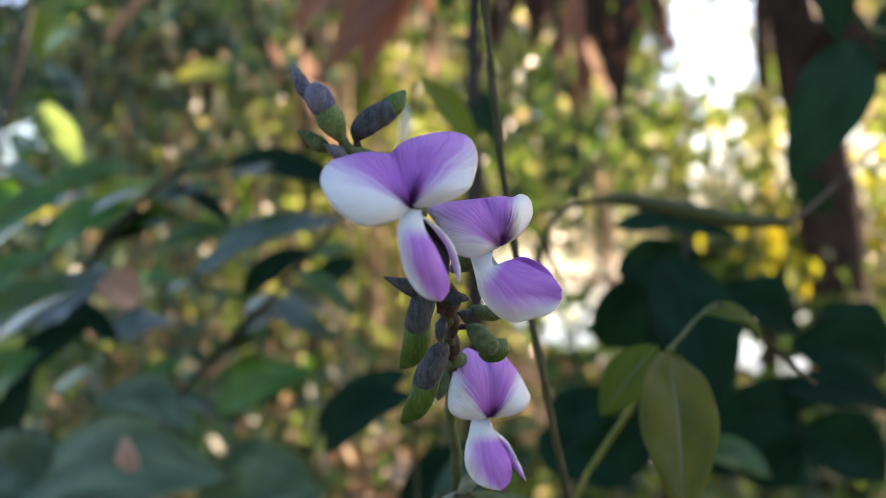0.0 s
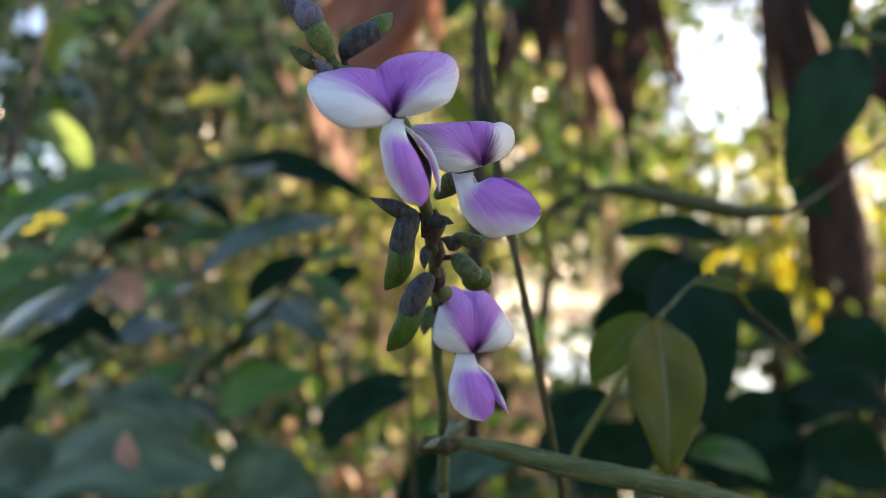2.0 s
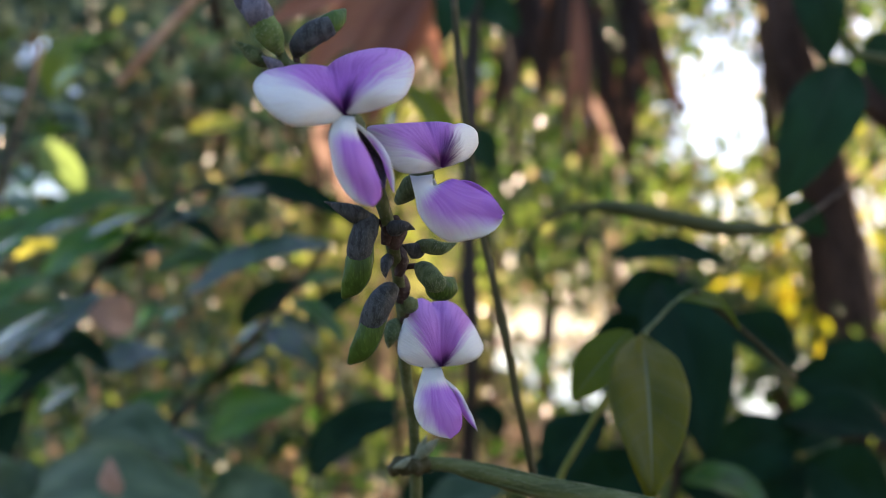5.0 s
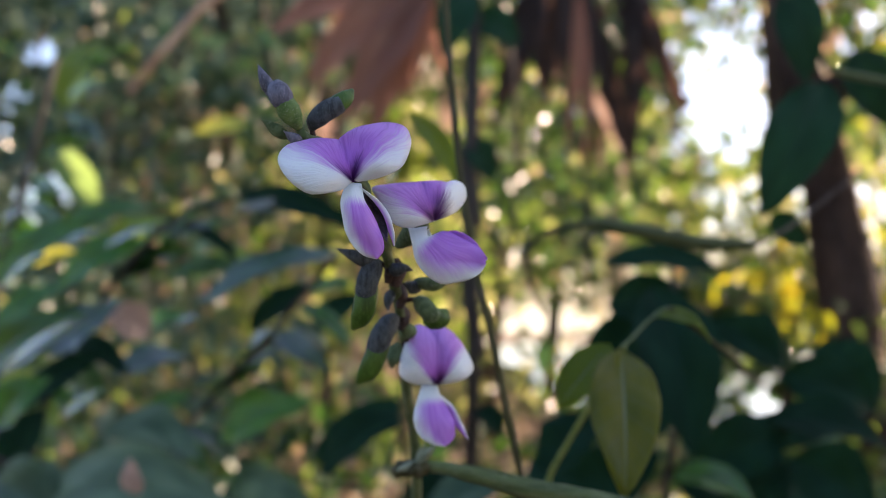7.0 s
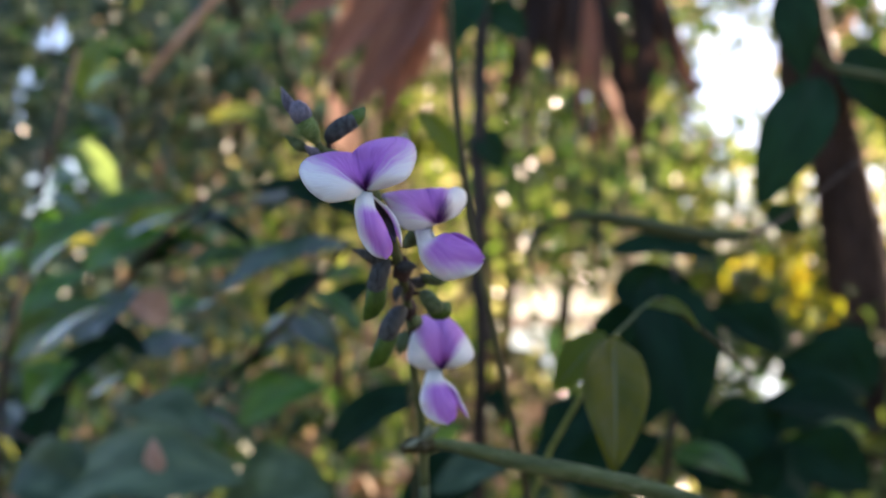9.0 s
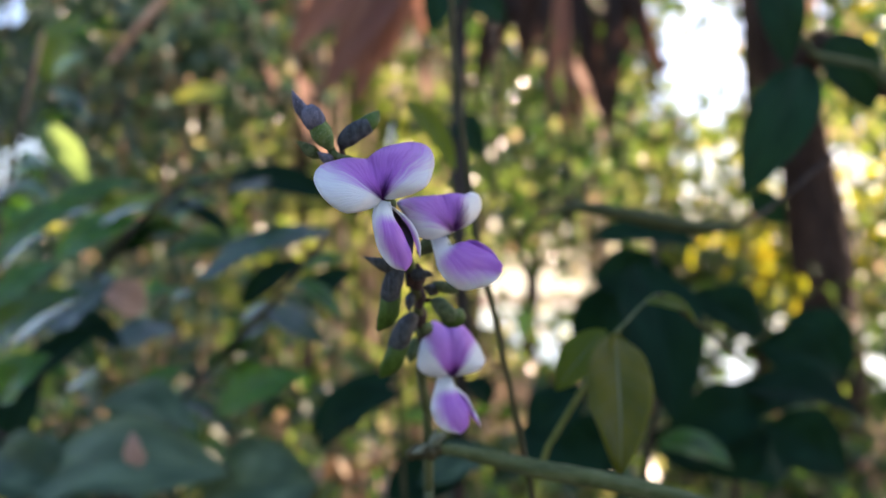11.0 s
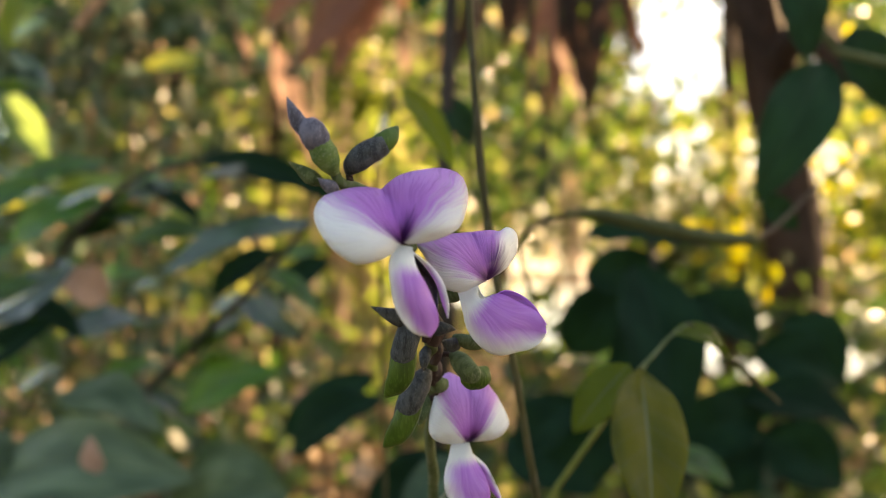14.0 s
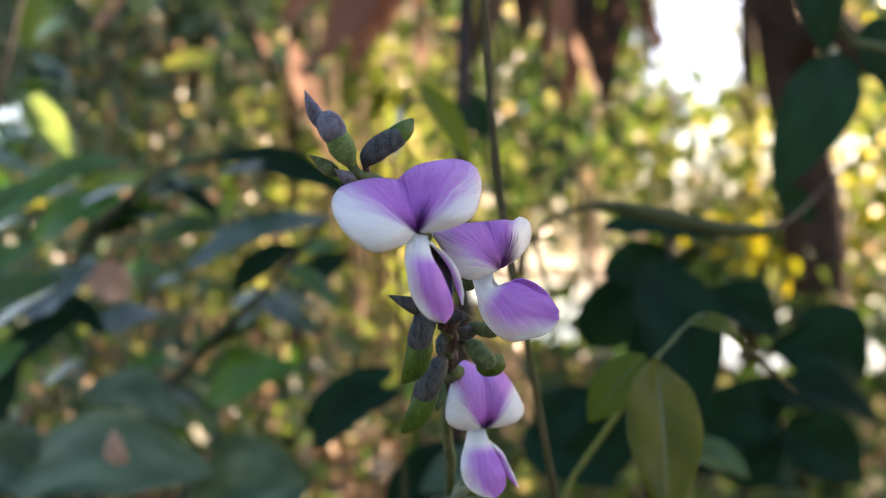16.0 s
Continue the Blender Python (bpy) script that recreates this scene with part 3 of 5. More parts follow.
def hairs(ob, count, size, seed):
    """Short fine hairs standing on the surface of a part, combed towards its end."""
    pick = random.Random(seed)
    me = ob.data
    polys = [p for p in me.polygons if len(p.vertices) == 4]
    ends = me.vertices[0].co, me.vertices[len(me.vertices) - 1].co
    comb = (ends[1] - ends[0]).normalized()
    bm = bmesh.new()
    for _ in range(count):
        p = pick.choice(polys)
        a, b, c, d = (me.vertices[i].co for i in p.vertices)
        u, v = pick.random(), pick.random()
        root = a.lerp(b, u).lerp(d.lerp(c, u), v)
        way = (p.normal * 0.8 + comb * pick.uniform(0.3, 1.0) + Vector([pick.uniform(-0.3, 0.3) for _ in range(3)])).normalized()
        side = way.cross(Vector((0.2, 1, 0.1))).normalized() * 0.000022
        tip = root + way * size * pick.uniform(0.5, 1.2)
        bm.faces.new([bm.verts.new(q) for q in (root - side, root + side, tip)])
    return bm


def bud(points, width, mat, keel=None, flat=0.75, seed=0.0, pedicel=None):
    b = part("bud", pod_body(points, width, flat, (0.3, 0.8, 1.0, 1.0, 0.97, 0.8) if keel else (0.3, 0.8, 1.0, 0.82, 0.45, 0.03), 0.06, 20, 14, seed), mat, raceme)
    part("down", hairs(b, 260, 0.00032, int(seed)), DOWN, b, "fine pale down")
    if keel:
        part("bud_petal", pod_body(keel[0], keel[1], 0.45, (0.5, 0.85, 1.0, 1.0, 0.8, 0.15), 0.05, 16, 12, seed), KEEL, b, "green unopened petal")
    if pedicel:
        part("pedicel", tube(pedicel, [0.0005, 0.0004], 8, 8, 0.1), STEM_BROWN, b)
    return b


# buds at the tip
bud([(-0.01240, 0.00400, 1.01098), (-0.01311, 0.00350, 1.01266), (-0.01382, 0.00300, 1.01409), (-0.01450, 0.00300, 1.01569)], 0.0020, CALYX_VIOLET, seed=1)
green_bud = bud([(-0.00889, 0.00400, 1.00691), (-0.00973, 0.00300, 1.00846), (-0.01075, 0.00250, 1.01036), (-0.01223, 0.00300, 1.01273)], 0.0033, BUD_GREEN, flat=0.9, seed=2)
part("cap", pod_body([(-0.01076, 0.00260, 1.01038), (-0.01110, 0.00220, 1.01100), (-0.01163, 0.00220, 1.01190), (-0.01244, 0.00280, 1.01307)], 0.0034, 0.92, (0.9, 1.0, 0.95, 0.7, 0.08), 0.06), CALYX_VIOLET, green_bud, "grey-violet downy cap")
bud([(-0.01035, 0.00500, 1.00580), (-0.01165, 0.00400, 1.00645), (-0.01282, 0.00350, 1.00731), (-0.01406, 0.00300, 1.00808)], 0.0019, CALYX_GREEN, seed=3)
bud([(-0.00864, 0.00500, 1.00510), (-0.00950, 0.00400, 1.00545), (-0.01023, 0.00350, 1.00593), (-0.01080, 0.00300, 1.00633)], 0.0017, CALYX_VIOLET, seed=4)
bud([(-0.00761, 0.00600, 1.00717), (-0.00693, 0.00500, 1.00813), (-0.00553, 0.00480, 1.00935), (-0.00321, 0.00520, 1.01066)], 0.0029, CALYX,
    ([(-0.00633, 0.00540, 1.00865), (-0.00445, 0.00500, 1.01008), (-0.00289, 0.00540, 1.01131), (-0.00172, 0.00620, 1.01294)], 0.0026), 0.8, 5,
    [(-0.00699, 0.00600, 1.00514), (-0.00730, 0.00600, 1.00623), (-0.00753, 0.00600, 1.00748)])
# buds along the stalk
bud([(0.00065, 0.01600, 0.98859), (-0.00064, 0.01400, 0.98907), (-0.00226, 0.01300, 0.98966), (-0.00503, 0.01300, 0.99079)], 0.0024, CALYX, seed=6)
bud([(0.00102, 0.01700, 0.98892), (0.00018, 0.01450, 0.98784), (-0.00046, 0.01380, 0.98606), (-0.00111, 0.01500, 0.98287)], 0.0033, CALYX,
    ([(-0.00014, 0.01500, 0.98718), (-0.00062, 0.01420, 0.98424), (-0.00117, 0.01420, 0.98140), (-0.00298, 0.01550, 0.97872)], 0.0035), 0.8, 7, [(0.00279, 0.02000, 0.98814), (0.00192, 0.01800, 0.98867), (0.00102, 0.01700, 0.98870)])
bud([(0.00300, 0.02700, 0.98010), (0.00186, 0.02450, 0.97940), (0.00069, 0.02350, 0.97752), (-0.00074, 0.02450, 0.97396)], 0.0036, CALYX,
    ([(0.00139, 0.02480, 0.97847), (0.00008, 0.02360, 0.97521), (-0.00113, 0.02360, 0.97245), (-0.00338, 0.02480, 0.96976)], 0.0036), 0.8, 8, [(0.00322, 0.03000, 0.97873), (0.00319, 0.02850, 0.97967), (0.00269, 0.02700, 0.98010)])
bud([(0.00259, 0.01800, 0.98719), (0.00355, 0.01600, 0.98772), (0.00488, 0.01500, 0.98791), (0.00616, 0.01600, 0.98758)], 0.0022, CALYX, seed=9)
bud([(0.00590, 0.02400, 0.98328), (0.00715, 0.02250, 0.98243), (0.00822, 0.02150, 0.98132), (0.00930, 0.02250, 0.97999)], 0.0030, CALYX_GREEN,
    ([(0.00761, 0.02300, 0.98092), (0.00868, 0.02200, 0.98027), (0.00991, 0.02250, 0.98029), (0.01115, 0.02350, 0.98157)], 0.0036), 0.8, 10, [(0.00327, 0.02600, 0.98220), (0.00449, 0.02450, 0.98315), (0.00590, 0.02400, 0.98328)])
bud([(0.00609, 0.02100, 0.98613), (0.00760, 0.01950, 0.98570), (0.00938, 0.01900, 0.98537), (0.01164, 0.02000, 0.98621)], 0.0022, CALYX_GREEN, seed=11)
bud([(0.00669, 0.02200, 0.98469), (0.00596, 0.02000, 0.98514), (0.00508, 0.01900, 0.98551), (0.00419, 0.01900, 0.98580)], 0.0024, CALYX, seed=12)
bud([(0.00312, 0.03300, 0.97546), (0.00238, 0.03100, 0.97449), (0.00194, 0.03000, 0.97321), (0.00158, 0.03100, 0.97155)], 0.0028, CALYX_GREEN, seed=13)
bud([(0.00272, 0.02200, 0.98468), (0.00222, 0.02000, 0.98363), (0.00205, 0.01900, 0.98252), (0.00208, 0.02000, 0.98138)], 0.0018, CALYX, seed=14)
bud([(0.00499, 0.03100, 0.97712), (0.00439, 0.02900, 0.97807), (0.00361, 0.02800, 0.97870), (0.00265, 0.02800, 0.97885)], 0.0030, CALYX_GREEN, seed=15)
for i, (p, r) in enumerate((((0.00217, 0.01750, 0.98788), 0.0012), ((0.00318, 0.01800, 0.98734), 0.0013), ((0.00343, 0.02350, 0.98402), 0.0012), ((0.00344, 0.02800, 0.98030), 0.0012), ((0.00365, 0.03200, 0.97671), 0.0012))):
    v = Vector(p)
    part("node", tube([v + Vector((0, 0, 0.0022)), v + Vector((0.0004, 0, 0)), v - Vector((0, 0, 0.0022))], [r * 0.45, r, r * 0.45], 8, 10, 0.5, 1, i), STEM_BROWN, raceme, "knobbly brownish node")
# knot, bracts and the young pod at the foot of the blossoms
part("knot", tube([(0.00073, 0.05000, 0.95039), (0.00229, 0.04850, 0.95160), (0.00425, 0.04800, 0.95179), (0.00674, 0.04900, 0.95173)], [0.0009, 0.0014, 0.0016, 0.0013], 16, 12, 0.5), VINE, raceme, "brownish knobbly joint")
for tip, w in (((0.00858, 0.04600, 0.95642), 0.0019), ((0.00656, 0.04700, 0.95681), 0.0014), ((0.00111, 0.04600, 0.95168), 0.0018)):
    b = Vector((0.00490, 0.04800, 0.95271))
    part("bract", pod_body([b, b.lerp(Vector(tip), 0.5), tip], w, 0.6, (0.6, 1.0, 0.8, 0.1)), BRACT, raceme)
part("pod", tube([(0.00656, 0.04900, 0.95191), (0.01027, 0.04850, 0.95166), (0.01340, 0.04800, 0.95104), (0.01940, 0.04700, 0.94983), (0.02511, 0.04600, 0.94863), (0.03180, 0.04500, 0.94765), (0.03871, 0.04400, 0.94652), (0.04760, 0.04300, 0.94473), (0.06077, 0.04200, 0.94123), (0.07325, 0.04300, 0.93677)],
     [0.0010, 0.0016, 0.0018, 0.00185, 0.0018, 0.0018, 0.0014, 0.0004], 60, 14, 0.12, 0.8), POD, raceme, "slender green pod")
POD_LINE = [(0.00656, 0.04900, 0.95191), (0.01340, 0.04800, 0.95104), (0.01940, 0.04700, 0.94983), (0.02511, 0.04600, 0.94863), (0.03180, 0.04500, 0.94765), (0.03871, 0.04400, 0.94652), (0.04760, 0.04300, 0.94473), (0.06077, 0.04200, 0.94123)]
for off, r in (((0, -0.0003, 0.0017), 0.00032), ((0, -0.00132, 0.0004), 0.00016), ((0, -0.00115, -0.0009), 0.00014)):
    part("suture", tube([Vector(p) + Vector(off) * min(1.0, 0.55 + 0.25 * k) for k, p in enumerate(POD_LINE)], [r * 0.5, r, r, r * 0.9], 50, 8, 0.3), STEM, raceme, "raised seam along the pod")

# ---------------------------------------------------------------- leafy bean shoot
shoot = thing("leafy_shoot", "bean shoot with three olive green leaflets and a thin stem", "vine leaves")
part("stem", tube([(0.05141, 0.08800, 0.97210), (0.04890, 0.09200, 0.96480), (0.04326, 0.09800, 0.95498), (0.03851, 0.10400, 0.94525), (0.03474, 0.11000, 0.93502), (0.02, 0.13, 0.85), (0.015, 0.15, 0.4), (0.02, 0.16, -0.02)], [0.0007, 0.0008, 0.0009, 0.0018], 50, 10, 0.1), STEM_FRESH, shoot)
thicken(leaf_part(shoot, (0.05045, 0.08700, 0.97165), (0.04609, 0.06000, 0.94356), 0.0150, OLIVE, "leaflet", face=(-0.1, -1, 0.25), sag=0.08, fold=0.24, wave=0.16, power=0.92, n=24, m=9, seed=1.3), 0.0003)
thicken(leaf_part(shoot, (0.04831, 0.08800, 0.97256), (0.03540, 0.08400, 0.95840), 0.0105, OLIVE_BRIGHT, "leaflet", face=(0.2, -0.6, 1), sag=0.05, fold=0.2, wave=0.08, n=20, m=8, seed=2.1), 0.0003)
thicken(leaf_part(shoot, (0.05906, 0.09200, 0.97912), (0.07413, 0.09600, 0.97275), 0.0085, OLIVE_BRIGHT, "leaflet", face=(0.0, -0.5, 1), sag=0.16, fold=0.25, wave=0.08, n=20, m=8, seed=3.7), 0.0003)
part("petiole", tube([(0.05045, 0.08700, 0.97165), (0.05408, 0.08900, 0.97461), (0.05792, 0.09100, 0.97813), (0.06335, 0.09400, 0.98115)], [0.0005, 0.0004], 16, 8, 0.1), STEM, shoot)
part("tendril", tube([(0.06335, 0.09400, 0.98115), (0.07019, 0.09700, 0.97647), (0.07743, 0.10000, 0.97115), (0.08420, 0.10300, 0.96555), (0.09062, 0.10600, 0.96085)], [0.0006, 0.0006, 0.0007, 0.0003], 24, 8, 0.3), VINE, shoot)

HIGH_SKY = (0.50, -0.50, 0.70)
UP, SKYWARD, TO_US = (0.1, -1, 0.75), (0.02, -0.46, 0.88), (0, -1, 0.4)

# ---------------------------------------------------------------- climbing stems
climber = thing("climbing_stem", "thin grey-green climbing stem rising from the ground", "vine")
part("stem", tube([(0.075, 0.14, -0.02), (0.05, 0.10, 0.5), (0.02823, 0.06600, 0.93188), (0.02547, 0.06400, 0.94737), (0.02324, 0.06200, 0.95699), (0.02006, 0.06000, 0.97328), (0.01703, 0.06000, 0.98647), (0.01494, 0.06100, 0.99686), (0.01312, 0.06200, 1.01062), (0.01209, 0.06300, 1.02150), (0.01104, 0.06400, 1.03261), (0.012, 0.075, 1.12), (0.01, 0.10, 1.5)], [0.0016, 0.0010, 0.0007, 0.0007, 0.0007, 0.0007], 90, 10, 0.12), VINE, climber)
climber_far = thing("climbing_stem", "dark woody climbing stem rising from the ground", "vine")
part("stem", tube([(0.06, 0.52, -0.02), (0.0176, 0.4200, 0.8598), (0.0199, 0.4000, 0.9462), (0.0183, 0.4000, 1.0289), (0.0194, 0.4000, 1.0920), (0.0230, 0.4200, 1.1778), (0.03, 0.5, 1.6)], [0.006, 0.005, 0.0045, 0.004], 50, 10, 0.15), VINE_DARK, climber_far)

for owner, mat, spots in ((climber, VINE, (((0.02006, 0.06000, 0.97328), 0.00085), ((0.01453, 0.06100, 0.99893), 0.00085), ((0.02435, 0.06300, 0.95230), 0.00085))), (climber_far, VINE_DARK, (((0.0188, 0.4000, 1.0533), 0.0050), ((0.0194, 0.4000, 0.9736), 0.0052)))):
    for p, r in spots:
        v = Vector(p)
        part("node", tube([v + Vector((-r * 0.9, 0, r * 5)), v, v - Vector((-r * 0.9, 0, r * 5))], [r * 0.6, r, r * 0.6], 8, 10, 0.2), mat, owner)
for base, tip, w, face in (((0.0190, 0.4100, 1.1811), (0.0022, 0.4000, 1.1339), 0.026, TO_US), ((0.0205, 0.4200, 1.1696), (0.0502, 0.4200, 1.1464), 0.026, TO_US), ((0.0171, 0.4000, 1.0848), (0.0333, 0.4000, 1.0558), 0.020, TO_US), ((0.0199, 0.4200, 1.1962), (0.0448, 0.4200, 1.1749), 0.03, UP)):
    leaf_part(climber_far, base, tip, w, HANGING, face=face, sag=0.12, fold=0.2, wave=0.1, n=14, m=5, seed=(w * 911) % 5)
pod2 = thing("hanging_pod", "long green bean pod on a thin stem among leaves", "bean pod")
part("pod", tube([(0.04874, 0.17000, 1.00803), (0.05612, 0.16800, 1.00850), (0.06634, 0.16700, 1.00699), (0.07990, 0.16600, 1.00411), (0.09535, 0.16600, 1.00136), (0.10908, 0.16600, 1.00104)], [0.0010, 0.0023, 0.0026, 0.0026, 0.0024, 0.0015], 40, 12, 0.12), POD_SHADE, pod2)
part("stem", tube([(0.10908, 0.16600, 1.00104), (0.12615, 0.19000, 1.00639), (0.15381, 0.22500, 1.01914), (0.18455, 0.24750, 1.03831)], [0.0008, 0.0007, 0.0008], 24, 8, 0.1), VINE_DARK, pod2)
part("tendril", tube([(0.04874, 0.17000, 1.00803), (0.04087, 0.17200, 1.00539), (0.03548, 0.17500, 0.99957), (0.03725, 0.18000, 0.98899), (0.04239, 0.18500, 0.97808)], [0.0008, 0.0008, 0.0005], 24, 8, 0.1), VINE_DARK, pod2)

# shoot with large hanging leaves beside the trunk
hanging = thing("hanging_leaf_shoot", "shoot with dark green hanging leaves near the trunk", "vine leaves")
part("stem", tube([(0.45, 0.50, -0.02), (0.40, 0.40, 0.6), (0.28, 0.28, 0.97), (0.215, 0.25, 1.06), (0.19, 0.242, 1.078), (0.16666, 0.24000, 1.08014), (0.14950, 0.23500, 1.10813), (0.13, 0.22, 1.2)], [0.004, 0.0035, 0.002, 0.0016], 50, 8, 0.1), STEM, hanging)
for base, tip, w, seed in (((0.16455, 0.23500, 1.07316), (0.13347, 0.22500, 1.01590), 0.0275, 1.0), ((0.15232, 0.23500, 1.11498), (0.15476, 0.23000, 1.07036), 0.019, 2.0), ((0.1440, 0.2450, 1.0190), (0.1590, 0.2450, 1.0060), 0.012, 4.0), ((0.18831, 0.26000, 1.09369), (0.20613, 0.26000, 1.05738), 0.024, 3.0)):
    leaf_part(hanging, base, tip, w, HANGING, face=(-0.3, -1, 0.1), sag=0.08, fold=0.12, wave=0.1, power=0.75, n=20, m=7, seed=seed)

# young leaf hanging behind the blossoms
young = thing("young_leaf_shoot", "shoot with an olive green young leaf behind the blossoms", "vine leaves")
part("stem", tube([(0.0, 0.21, -0.02), (0.0, 0.20, 0.6), (-0.01056, 0.19000, 0.98972), (-0.01174, 0.18000, 1.02916), (-0.00619, 0.17200, 1.04640)], [0.0018, 0.0014, 0.001, 0.0006], 40, 8, 0.1), VINE, young)
leaf_part(young, (-0.00470, 0.17000, 1.04730), (0.01251, 0.16500, 1.02120), 0.0105, OLIVE_BRIGHT, face=(0.5, -1, 0.6), sag=0.08, fold=0.3, n=18, m=6, seed=5.0)
leaf_part(young, (-0.00937, 0.17200, 1.04000), (-0.01163, 0.17000, 1.02166), 0.0046, SHEEN, face=HIGH_SKY, sag=0.05, fold=0.1, seed=6.0)

# ---------------------------------------------------------------- leaves of the shrubs at mid distance
def shrub(name, label, root, branches, leaves, bark=VINE_DARK):
    top = thing(name, label, "shrub")
    for pts, radii in branches:
        part("branch", tube([root, *pts], radii, 36, 8, 0.15), bark, top)
    for base, tip, w, mat, face, *seed in leaves:
        leaf_part(top, base, tip, w, mat, face=face, sag=0.05 if mat in (WAXY, SHEEN) else 0.13, fold=0.45 if mat is SHEEN else 0.34, wave=0.14, n=16, m=6, seed=(w * 997) % 7)
    return top


